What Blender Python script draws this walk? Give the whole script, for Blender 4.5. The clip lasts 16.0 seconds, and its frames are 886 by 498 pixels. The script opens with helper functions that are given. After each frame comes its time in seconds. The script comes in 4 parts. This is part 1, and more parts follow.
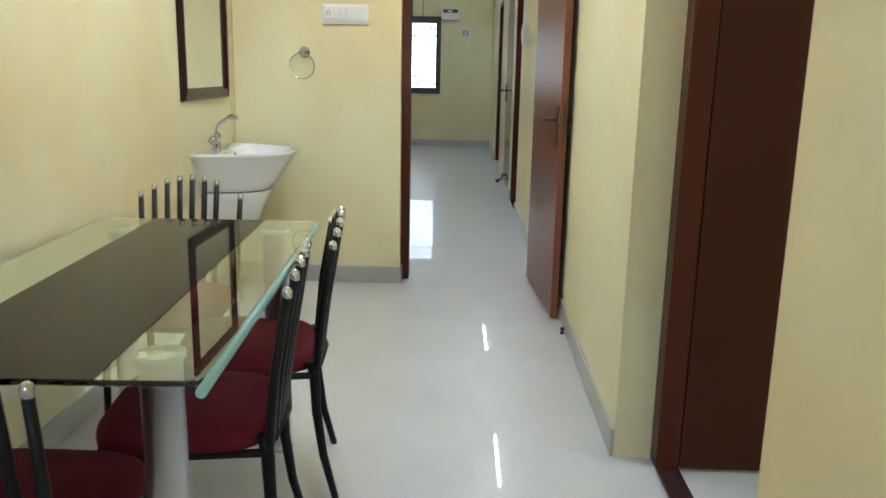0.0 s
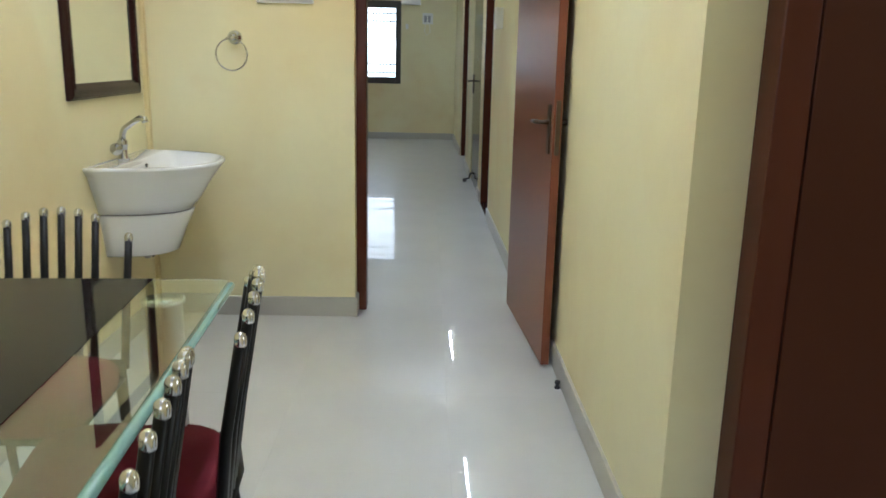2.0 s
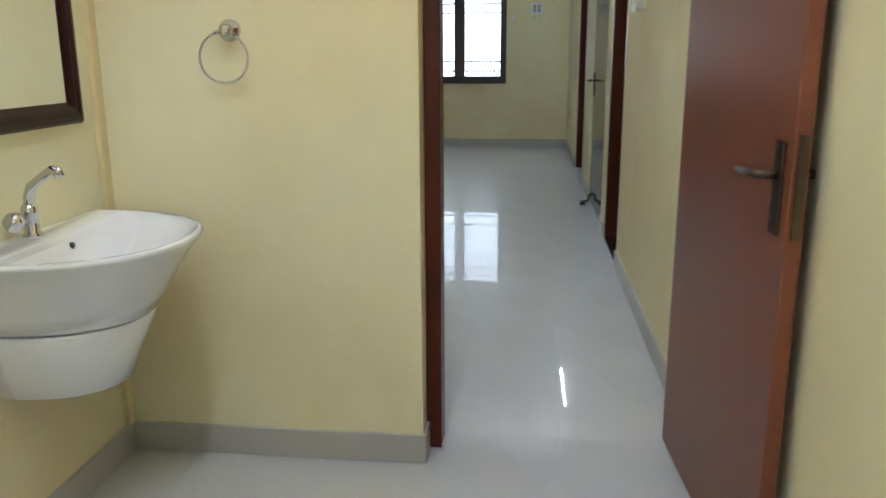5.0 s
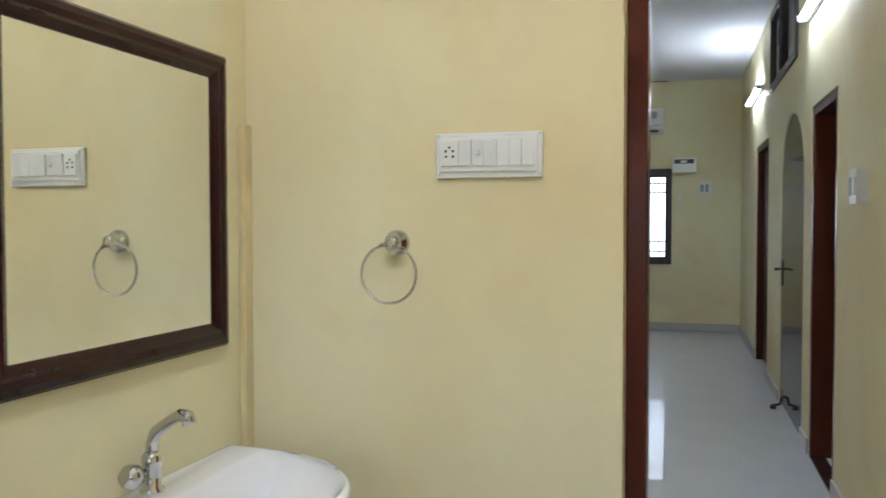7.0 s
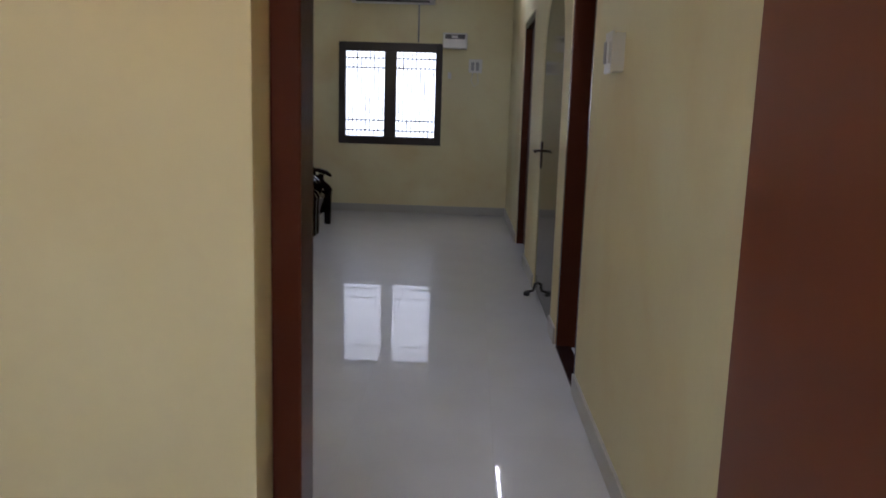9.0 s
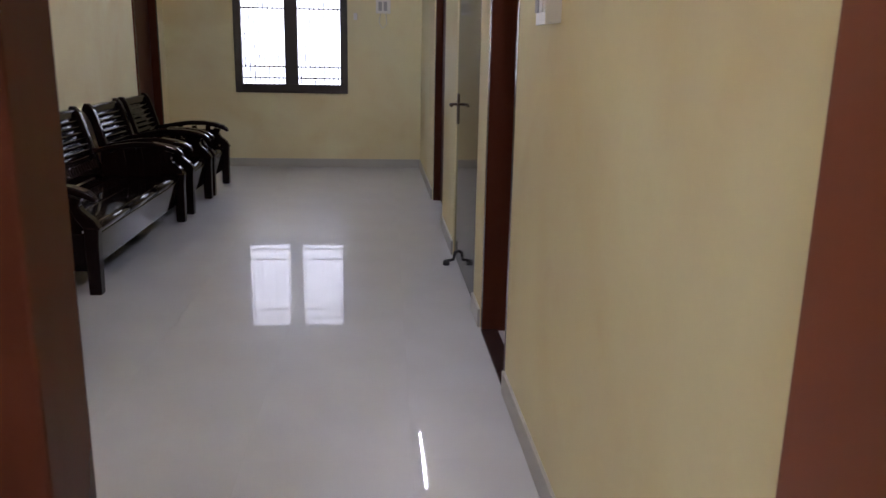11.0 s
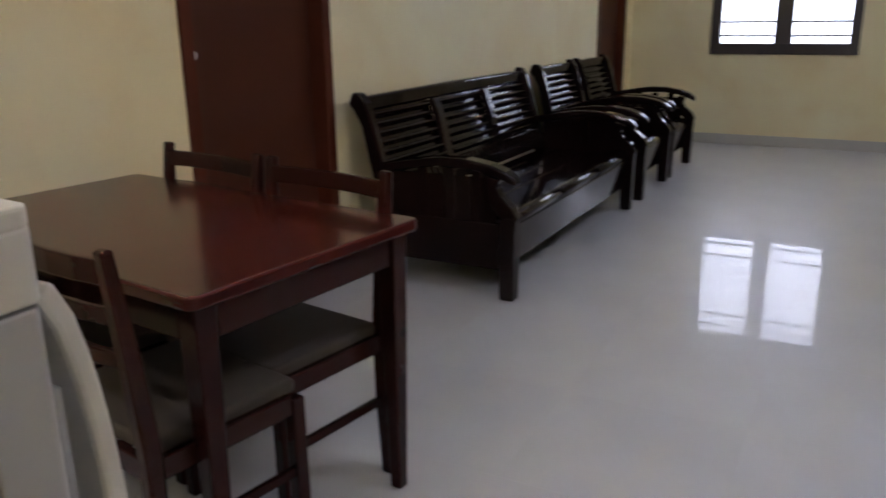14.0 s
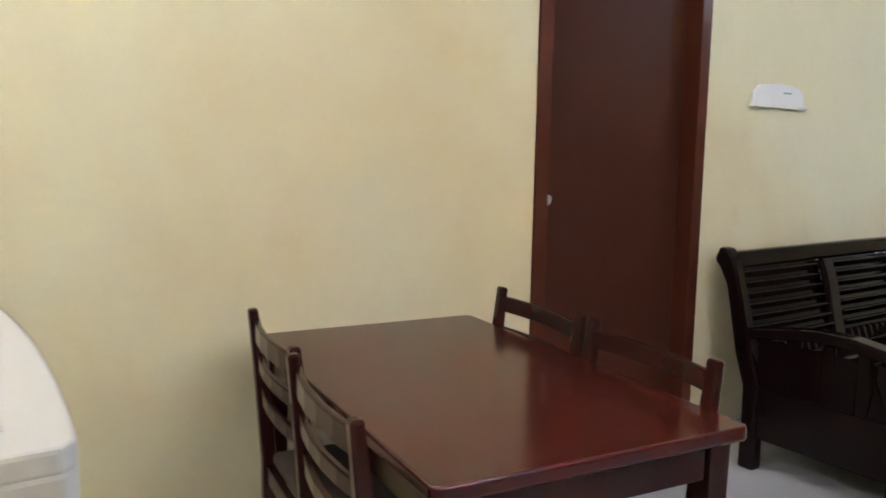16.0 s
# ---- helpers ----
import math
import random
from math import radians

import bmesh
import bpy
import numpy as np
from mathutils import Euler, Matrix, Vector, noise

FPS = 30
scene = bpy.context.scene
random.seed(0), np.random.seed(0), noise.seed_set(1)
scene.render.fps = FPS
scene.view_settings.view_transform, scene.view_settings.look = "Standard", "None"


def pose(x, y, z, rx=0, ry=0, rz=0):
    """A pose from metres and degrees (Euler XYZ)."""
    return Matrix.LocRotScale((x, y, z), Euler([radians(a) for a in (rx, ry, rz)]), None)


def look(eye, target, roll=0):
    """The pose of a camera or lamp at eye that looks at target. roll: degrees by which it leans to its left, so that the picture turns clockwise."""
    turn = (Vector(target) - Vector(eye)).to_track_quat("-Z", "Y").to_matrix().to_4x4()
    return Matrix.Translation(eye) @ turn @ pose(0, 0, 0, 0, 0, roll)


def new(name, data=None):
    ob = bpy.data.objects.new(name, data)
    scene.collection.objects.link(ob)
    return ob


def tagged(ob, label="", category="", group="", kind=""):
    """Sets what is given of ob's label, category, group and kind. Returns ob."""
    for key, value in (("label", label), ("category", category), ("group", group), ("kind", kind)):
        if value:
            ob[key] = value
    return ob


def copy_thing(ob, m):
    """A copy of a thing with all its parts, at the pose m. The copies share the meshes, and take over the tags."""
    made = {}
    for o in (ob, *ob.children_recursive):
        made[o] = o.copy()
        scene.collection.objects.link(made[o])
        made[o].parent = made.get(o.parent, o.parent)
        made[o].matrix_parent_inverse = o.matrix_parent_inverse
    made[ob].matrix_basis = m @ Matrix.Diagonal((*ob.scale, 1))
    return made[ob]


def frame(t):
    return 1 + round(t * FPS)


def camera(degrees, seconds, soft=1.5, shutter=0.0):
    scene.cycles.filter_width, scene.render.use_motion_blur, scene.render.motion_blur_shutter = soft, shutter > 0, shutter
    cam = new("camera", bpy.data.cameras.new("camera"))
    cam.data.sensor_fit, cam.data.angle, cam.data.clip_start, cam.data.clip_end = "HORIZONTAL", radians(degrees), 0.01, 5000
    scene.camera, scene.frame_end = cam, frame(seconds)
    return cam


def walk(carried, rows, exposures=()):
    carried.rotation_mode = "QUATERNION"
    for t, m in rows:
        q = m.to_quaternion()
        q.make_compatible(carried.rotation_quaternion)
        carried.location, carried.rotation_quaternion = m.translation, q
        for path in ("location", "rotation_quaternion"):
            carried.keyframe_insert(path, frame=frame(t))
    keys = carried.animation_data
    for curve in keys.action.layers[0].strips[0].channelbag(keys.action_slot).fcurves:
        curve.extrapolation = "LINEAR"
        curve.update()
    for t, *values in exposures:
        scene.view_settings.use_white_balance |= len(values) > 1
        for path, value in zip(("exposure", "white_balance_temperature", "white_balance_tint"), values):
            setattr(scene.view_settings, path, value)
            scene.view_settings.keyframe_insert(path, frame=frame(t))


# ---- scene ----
cam = camera(58.0, 16.0, shutter=0.4)
PATH = [
    (0, (0.14, -0.046, 1.289), (0.086, 1.904, 0.85), 1.2),
    (0.5, (0.127, 0.167, 1.28), (0.098, 2.118, 0.841), 1.3),
    (1, (0.136, 0.404, 1.289), (0.113, 2.354, 0.844), 2.2),
    (1.5, (0.137, 0.568, 1.288), (0.123, 2.511, 0.816), 2.7),
    (2, (0.098, 0.788, 1.298), (0.141, 2.733, 0.832), 1.3),
    (2.5, (0.063, 0.982, 1.304), (0.175, 2.922, 0.833), 1.2),
    (3, (0.093, 1.268, 1.299), (0.141, 3.207, 0.811), 0.6),
    (5.5, (0.077, 2.505, 1.307), (-0.293, 4.414, 0.837), 0.4),
    (6, (0.034, 2.61, 1.323), (-0.523, 4.489, 0.924), 0.8),
    (6.5, (-0.048, 2.714, 1.367), (-0.698, 4.59, 1.125), -0.1),
    (7, (-0.108, 2.798, 1.415), (-0.7, 4.708, 1.353), -0.1),
    (7.5, (-0.096, 2.89, 1.412), (-0.498, 4.848, 1.331), -0.1),
    (8, (-0.022, 3.122, 1.405), (-0.256, 5.104, 1.285), -0.1),
    (8.5, (0.053, 3.312, 1.387), (-0.111, 5.292, 1.159), 0.9),
    (9, (0.065, 3.53, 1.353), (0, 5.499, 1.006), 1.7),
    (11.5, (0.094, 4.329, 1.435), (0.245, 6.254, 0.915), 1.0),
    (12, (0.082, 4.568, 1.42), (0.182, 6.484, 0.855), 0.4),
    (12.5, (0.058, 4.789, 1.412), (0.092, 6.702, 0.83), 0.7),
    (13, (0.058, 5.075, 1.39), (-0.177, 6.957, 0.758), 0.0),
    (13.5, (-0.045, 5.315, 1.308), (-0.653, 7.127, 0.719), 0.1),
    (14, (-0.183, 5.465, 1.278), (-1.089, 7.157, 0.716), -0.8),
    (14.5, (-0.281, 5.509, 1.288), (-1.479, 7.01, 0.733), -0.2),
    (15, (-0.309, 5.594, 1.3), (-1.853, 6.772, 0.824), 0.1),
    (15.5, (-0.244, 5.695, 1.341), (-1.922, 6.747, 1.056), 1.4),
    (16, (-0.226, 5.786, 1.335), (-1.87, 6.896, 1.08), 1.0),
]
walk(cam, [(t, look(e, a, r)) for t, e, a, r in PATH], [(0, 0.94, 5450, 13), (3, 0.76, 5450, 14), (5.5, 0.71, 5450, 17), (6, 0.72, 5430, 18), (7, 0.64, 5400, 19), (7.5, 0.42, 5400, 19), (8, 0.3, 5420, 21), (9, 0.0, 5700, 30), (11.5, 0.71, 5850, 35), (13, 0.71, 5850, 35), (14, 0.90, 5700, 31), (15, 1.42, 5500, 27), (16, 1.75, 5500, 27)])

# ---- light ----
world = bpy.data.worlds.new("sky")
scene.world = world
world.use_nodes = True
wn = world.node_tree.nodes
sky = wn.new("ShaderNodeTexSky")
sky.sky_type, sky.sun_disc, sky.sun_elevation, sky.sun_rotation = "NISHITA", False, radians(50), radians(200)
wn["Background"].inputs["Strength"].default_value = 0.12
world.node_tree.links.new(sky.outputs["Color"], wn["Background"].inputs["Color"])


def area(name, m, sx, sy, watts, colour):
    data = bpy.data.lights.new(name, "AREA")
    data.shape, data.size, data.size_y, data.energy, data.color = "RECTANGLE", sx, sy, watts, colour
    ob = new(name, data)
    ob.matrix_world = m
    return ob


# ---- plan ----
XL, XR = -1.25, 0.67          # dining walls
HL, HR = -2.45, 0.60          # hall walls
YP, YQ = 4.70, 4.90           # partition faces
YF, YB = 13.85, -1.6          # far wall, wall behind the start
ZC, T = 3.30, 0.16
TURN = pose(HR, 7.3, 0, 0, 0, 0.75) @ pose(-HR, -7.3, 0)   # the hall's long wall leans in a little towards the far end

# unseen area lamps, added in place of daylight from assumed windows
area("sky_light_dining", look((-0.3, YB - 0.08, 1.7), (-0.3, 3, 1.3)), 1.3, 1.3, 8, (1.0, 0.98, 0.93))
area("sky_light_side_room", look((3.2, 1.6, 1.7), (0, 2.2, 1.0)), 1.0, 1.0, 16, (0.95, 1.0, 0.90))


# ---- materials ----
def mat(name, colour, rough=0.5, metal=0.0, vary=0.08, scale=6.0, bump=0.0, bump_scale=60.0, coat=0.0, spec=0.5, stretch=(1, 1, 1), rand=0.0, rough_vary=0.03, coat_rough=0.06):
    m = bpy.data.materials.new(name)
    m.use_nodes = True
    nt = m.node_tree
    n, l = nt.nodes, nt.links
    b = n["Principled BSDF"]
    b.inputs["Metallic"].default_value = metal
    b.inputs["Coat Weight"].default_value = coat
    b.inputs["Coat Roughness"].default_value = coat_rough
    b.inputs["Specular IOR Level"].default_value = spec
    tc = n.new("ShaderNodeTexCoord")
    mp = n.new("ShaderNodeMapping")
    mp.inputs["Scale"].default_value = stretch
    l.new(tc.outputs["Object"], mp.inputs["Vector"])
    big = n.new("ShaderNodeTexNoise")
    big.inputs["Scale"].default_value, big.inputs["Detail"].default_value = scale, 5
    l.new(mp.outputs["Vector"], big.inputs["Vector"])
    fine = n.new("ShaderNodeTexNoise")
    fine.inputs["Scale"].default_value, fine.inputs["Detail"].default_value = bump_scale, 4
    l.new(mp.outputs["Vector"], fine.inputs["Vector"])
    add = n.new("ShaderNodeMath")
    add.operation = "MULTIPLY_ADD"
    add.inputs[1].default_value = 0.35
    l.new(fine.outputs["Fac"], add.inputs[0])
    l.new(big.outputs["Fac"], add.inputs[2])
    ramp = n.new("ShaderNodeMapRange")
    ramp.inputs["From Min"].default_value, ramp.inputs["From Max"].default_value = 0.2, 1.15
    ramp.inputs["To Min"].default_value, ramp.inputs["To Max"].default_value = 1 - vary, 1 + vary
    l.new(add.outputs["Value"], ramp.inputs["Value"])
    hsv = n.new("ShaderNodeHueSaturation")
    hsv.inputs["Color"].default_value = (*colour, 1)
    l.new(ramp.outputs["Result"], hsv.inputs["Value"])
    if rand:
        info = n.new("ShaderNodeObjectInfo")
        r2 = n.new("ShaderNodeMapRange")
        r2.inputs["To Min"].default_value, r2.inputs["To Max"].default_value = 1 - rand, 1 + rand
        l.new(info.outputs["Random"], r2.inputs["Value"])
        mul = n.new("ShaderNodeMath")
        mul.operation = "MULTIPLY"
        l.new(ramp.outputs["Result"], mul.inputs[0])
        l.new(r2.outputs["Result"], mul.inputs[1])
        l.new(mul.outputs["Value"], hsv.inputs["Value"])
    l.new(hsv.outputs["Color"], b.inputs["Base Color"])
    rr = n.new("ShaderNodeMapRange")
    rr.inputs["From Min"].default_value, rr.inputs["From Max"].default_value = 0.0, 1.0
    rr.inputs["To Min"].default_value, rr.inputs["To Max"].default_value = max(rough - rough_vary * rough * 2, 0.01), min(rough + rough_vary * rough * 4, 1)
    l.new(big.outputs["Fac"], rr.inputs["Value"])
    l.new(rr.outputs["Result"], b.inputs["Roughness"])
    if bump:
        bp = n.new("ShaderNodeBump")
        bp.inputs["Strength"].default_value, bp.inputs["Distance"].default_value = bump, 0.002
        l.new(fine.outputs["Fac"], bp.inputs["Height"])
        l.new(bp.outputs["Normal"], b.inputs["Normal"])
    return m


def glow(name, colour, strength):
    m = bpy.data.materials.new(name)
    m.use_nodes = True
    b = m.node_tree.nodes["Principled BSDF"]
    b.inputs["Base Color"].default_value = (0.9, 0.9, 0.9, 1)
    b.inputs["Emission Color"].default_value = (*colour, 1)
    b.inputs["Emission Strength"].default_value = strength
    return m


def glassy(name, colour, rough=0.0, ior=1.5):
    m = bpy.data.materials.new(name)
    m.use_nodes = True
    b = m.node_tree.nodes["Principled BSDF"]
    b.inputs["Base Color"].default_value = (*colour, 1)
    b.inputs["Transmission Weight"].default_value = 1.0
    b.inputs["Roughness"].default_value, b.inputs["IOR"].default_value = rough, ior
    return m


def wall_paint(name, clean, worn):
    """Cream paint with broad warm patches where touch and damp have yellowed it, roller grain and faint smudges."""
    m = mat(name, clean, 0.55, spec=0.3, vary=0.05, scale=1.0, bump=0.05, bump_scale=35, rough_vary=0.2)
    n, l = m.node_tree.nodes, m.node_tree.links
    b = n["Principled BSDF"]
    was = b.inputs["Base Color"].links[0].from_socket
    tc = n.new("ShaderNodeTexCoord")
    broad = n.new("ShaderNodeTexNoise")
    broad.inputs["Scale"].default_value, broad.inputs["Detail"].default_value, broad.inputs["Distortion"].default_value = 0.75, 3, 0.6
    smudge = n.new("ShaderNodeTexNoise")
    smudge.inputs["Scale"].default_value, smudge.inputs["Detail"].default_value = 4.5, 4
    for t in (broad, smudge):
        l.new(tc.outputs["Object"], t.inputs["Vector"])
    r1 = n.new("ShaderNodeMapRange")
    r1.inputs["From Min"].default_value, r1.inputs["From Max"].default_value, r1.inputs["To Max"].default_value = 0.44, 0.68, 0.8
    l.new(broad.outputs["Fac"], r1.inputs["Value"])
    r2 = n.new("ShaderNodeMapRange")
    r2.inputs["From Min"].default_value, r2.inputs["From Max"].default_value, r2.inputs["To Max"].default_value = 0.56, 0.80, 0.28
    l.new(smudge.outputs["Fac"], r2.inputs["Value"])
    add = n.new("ShaderNodeMath")
    add.operation, add.use_clamp = "ADD", True
    l.new(r1.outputs["Result"], add.inputs[0])
    l.new(r2.outputs["Result"], add.inputs[1])
    mix = n.new("ShaderNodeMixRGB")
    l.new(add.outputs["Value"], mix.inputs["Fac"])
    l.new(was, mix.inputs["Color1"])
    mix.inputs["Color2"].default_value = (*worn, 1)
    l.new(mix.outputs["Color"], b.inputs["Base Color"])
    return m


PAINT = wall_paint("cream_yellow_paint", (0.775, 0.725, 0.465), (0.70, 0.575, 0.305))
# wall paint yellowed, and darkened to stand in for the corner's shade
CORNERSHADE = wall_paint("yellowed_shaded_paint", (0.70, 0.60, 0.33), (0.64, 0.49, 0.23))
CEIL = mat("white_ceiling_paint", (0.80, 0.80, 0.80), 0.8, vary=0.04, scale=1.5, bump=0.1)
TILE = mat("vitrified_floor_tile", (0.555, 0.566, 0.575), 0.31, vary=0.10, scale=2.6, bump_scale=160, rand=0.010, rough_vary=0.03, spec=0.35, coat=0.56, coat_rough=0.004)
GROUT = mat("tile_joint", (0.54, 0.535, 0.52), 0.5)
SKIRT = mat("grey_skirting_tile", (0.45, 0.44, 0.40), 0.35, vary=0.05, scale=3, rough_vary=0.05)
FRAME = mat("reddish_brown_varnish", (0.078, 0.022, 0.0115), 0.24, vary=0.07, scale=4, stretch=(6, 6, 0.6), bump_scale=9, rough_vary=0.0, spec=0.12)
LEAF = mat("brown_laminate_door", (0.185, 0.062, 0.032), 0.32, vary=0.03, scale=1.2, bump_scale=30, rough_vary=0.0, spec=0.28)
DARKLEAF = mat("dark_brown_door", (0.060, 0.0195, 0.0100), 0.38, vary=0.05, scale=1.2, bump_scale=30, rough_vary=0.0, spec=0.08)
GLOSSLEAF = mat("polished_dark_door", (0.030, 0.018, 0.014), 0.09, vary=0.2, scale=4, spec=0.09, rough_vary=0.0)
THRESH = mat("dark_granite_sill", (0.045, 0.022, 0.02), 0.2, vary=0.3, scale=40)
WINWOOD = mat("near_black_window_wood", (0.03, 0.024, 0.022), 0.35, vary=0.2, scale=5)
IRON = mat("grille_iron", (0.10, 0.10, 0.105), 0.5, metal=0.4)
PORCELAIN = mat("white_porcelain", (0.88, 0.90, 0.925), 0.07, vary=0.01, coat=0.6)
CHROME = mat("chrome", (0.60, 0.60, 0.61), 0.1, metal=1.0, vary=0.03)
SATIN = mat("satin_steel", (0.62, 0.62, 0.62), 0.31, metal=1.0, vary=0.05)
BRASS = mat("aged_brass", (0.11, 0.085, 0.065), 0.34, metal=1.0, vary=0.15, scale=30)
PLASTIC = mat("white_plastic", (0.78, 0.78, 0.75), 0.3, vary=0.02)
GREYPLASTIC = mat("grey_plastic", (0.35, 0.36, 0.38), 0.4, vary=0.04)
DARKPLASTIC = mat("dark_plastic", (0.03, 0.03, 0.032), 0.35)
MIRROR = mat("mirror_silver", (0.86, 0.88, 0.86), 0.01, metal=1.0, vary=0.0)
MIRFRAME = mat("dark_mahogany_moulding", (0.026, 0.008, 0.007), 0.20, vary=0.3, scale=8, coat=0.0, spec=0.25)
BLACKMETAL = mat("black_powder_coat", (0.007, 0.0065, 0.0065), 0.42, vary=0.1, spec=0.2)
REDCLOTH = mat("maroon_cloth", (0.115, 0.010, 0.018), 0.9, vary=0.3, scale=14, bump=0.8, bump_scale=420, spec=0.2)
SOFAWOOD = mat("black_lacquered_wood", (0.0095, 0.0046, 0.0040), 0.075, vary=0.3, scale=6, coat=0.0, spec=0.17, rough_vary=0.0)
REDWOOD = mat("red_mahogany_table", (0.056, 0.0085, 0.0052), 0.16, vary=0.3, scale=2.5, stretch=(0.7, 4, 4), coat=0.0, spec=0.4, rough_vary=0.0)
CHAIRWOOD = mat("mahogany_chair_wood", (0.028, 0.0072, 0.0052), 0.18, vary=0.2, scale=6, coat=0.0, spec=0.2, rough_vary=0.03)
SEATCLOTH = mat("taupe_seat_cloth", (0.058, 0.047, 0.034), 0.85, vary=0.2, scale=18, bump=0.6, bump_scale=300)
FRIDGE = mat("white_enamel", (0.40, 0.405, 0.405), 0.3, vary=0.03, scale=3)
FRIDGETRIM = mat("cream_plastic", (0.54, 0.54, 0.51), 0.35, vary=0.04)
LIP = mat("aged_cream_plastic", (0.30, 0.26, 0.20), 0.5, vary=0.25, scale=30)
GASKET = mat("grey_rubber_gasket", (0.045, 0.040, 0.035), 0.7)
TUBE = glow("lit_tube", (0.93, 0.985, 0.975), 55.0)
TUBE_ADDED = glow("lit_tube_added", (1.0, 0.93, 0.80), 50.0)
TUBE_BRIGHT = glow("lit_tube_bright", (1.0, 0.99, 0.96), 155.0)
OUTSIDE = glow("bright_overcast_outside", (0.86, 0.94, 1.0), 2.1)
GLASS = glassy("green_tint_glass", (0.82, 0.93, 0.89), ior=1.68)
GLASSEDGE = glassy("green_glass_edge", (0.46, 0.78, 0.71), 0.12)
GLASSEDGE.node_tree.nodes["Principled BSDF"].inputs["Transmission Weight"].default_value = 0.45
BLACKGLASS = mat("black_printed_glass", (0.016, 0.015, 0.014), 0.04, vary=0.05, coat=0.0, spec=0.09)
BRUSHED = mat("brushed_aluminium_cap", (0.92, 0.93, 0.93), 0.26, metal=1.0, vary=0.06, scale=20)
FANBROWN = mat("brown_fan_enamel", (0.050, 0.028, 0.022), 0.35, vary=0.08)
PANE = glassy("clear_pane", (0.97, 0.99, 0.98))


# ---- mesh tools ----
def box(bm, x0, x1, y0, y1, z0, z1):
    v = [bm.verts.new((x, y, z)) for x in (x0, x1) for y in (y0, y1) for z in (z0, z1)]
    for f in ((0, 1, 3, 2), (4, 6, 7, 5), (0, 4, 5, 1), (2, 3, 7, 6), (0, 2, 6, 4), (1, 5, 7, 3)):
        bm.faces.new([v[i] for i in f])
    return v


def ring_frame(d):
    d = d.normalized()
    u = d.cross(Vector((0, 0, 1)) if abs(d.z) < 0.95 else Vector((1, 0, 0))).normalized()
    return u, d.cross(u).normalized()


def rod(bm, pts, radii, n=10, caps=True, flat=1.0):
    """A round bar along the points; radii one or one for each point."""
    pts = [Vector(p) for p in pts]
    if not isinstance(radii, (list, tuple)):
        radii = [radii] * len(pts)
    u0 = None
    rings = []
    for i, p in enumerate(pts):
        d = pts[min(i + 1, len(pts) - 1)] - pts[max(i - 1, 0)]
        if u0 is None:
            u, w = ring_frame(d)
        else:
            u = (u0 - d.normalized() * u0.dot(d.normalized())).normalized()
            w = d.normalized().cross(u).normalized()
        u0 = u
        rings.append([bm.verts.new(p + radii[i] * (math.cos(2 * math.pi * k / n) * u + flat * math.sin(2 * math.pi * k / n) * w)) for k in range(n)])
    for a, b in zip(rings, rings[1:]):
        for k in range(n):
            bm.faces.new((a[k], a[(k + 1) % n], b[(k + 1) % n], b[k])).smooth = True
    if caps:
        bm.faces.new(rings[0][::-1])
        bm.faces.new(rings[-1])


def bar(bm, pts, w, h, up=(0, 0, 1)):
    """A rectangular bar swept along the points: w across, h along the up direction."""
    pts = [Vector(p) for p in pts]
    up = Vector(up)
    rings = []
    for i, p in enumerate(pts):
        d = (pts[min(i + 1, len(pts) - 1)] - pts[max(i - 1, 0)]).normalized()
        s = d.cross(up).normalized()
        q = s.cross(d).normalized()
        ww = w[i] if isinstance(w, (list, tuple)) else w
        hh = h[i] if isinstance(h, (list, tuple)) else h
        rings.append([bm.verts.new(p + s * a * ww / 2 + q * b * hh / 2) for a, b in ((-1, -1), (1, -1), (1, 1), (-1, 1))])
    for a, b in zip(rings, rings[1:]):
        for k in range(4):
            bm.faces.new((a[k], a[(k + 1) % 4], b[(k + 1) % 4], b[k]))
    bm.faces.new(rings[0][::-1])
    bm.faces.new(rings[-1])


def lathe(bm, profile, centre=(0, 0, 0), n=20, axis="z"):
    """Turns (radius, height) pairs round an axis."""
    c = Vector(centre)
    rings = []
    for r, h in profile:
        ring = []
        for k in range(n):
            a = 2 * math.pi * k / n
            p = (r * math.cos(a), r * math.sin(a), h)
            if axis == "x":
                p = (h, p[0], p[1])
            if axis == "y":
                p = (p[0], h, p[1])
            ring.append(bm.verts.new(c + Vector(p)))
        rings.append(ring)
    for a, b in zip(rings, rings[1:]):
        for k in range(n):
            bm.faces.new((a[k], a[(k + 1) % n], b[(k + 1) % n], b[k])).smooth = True
    bm.faces.new(rings[0][::-1])
    bm.faces.new(rings[-1])


def torus(bm, centre, R, r, axis="y", n=36, m=8):
    c = Vector(centre)
    rings = []
    for i in range(n):
        a = 2 * math.pi * i / n
        ring = []
        for k in range(m):
            b = 2 * math.pi * k / m
            p = ((R + r * math.cos(b)) * math.cos(a), r * math.sin(b), (R + r * math.cos(b)) * math.sin(a))
            if axis == "x":
                p = (p[1], p[0], p[2])
            ring.append(bm.verts.new(c + Vector(p)))
        rings.append(ring)
    for i in range(n):
        a, b = rings[i], rings[(i + 1) % n]
        for k in range(m):
            bm.faces.new((a[k], b[k], b[(k + 1) % m], a[(k + 1) % m])).smooth = True


def slab(bm, outline, z0, z1):
    """A flat body with any outline of (x, y)."""
    a = [bm.verts.new((x, y, z0)) for x, y in outline]
    b = [bm.verts.new((x, y, z1)) for x, y in outline]
    bm.faces.new(a[::-1])
    bm.faces.new(b)
    for k in range(len(a)):
        j = (k + 1) % len(a)
        bm.faces.new((a[k], a[j], b[j], b[k]))


def turned(bm, m):
    bmesh.ops.transform(bm, matrix=m, verts=bm.verts)


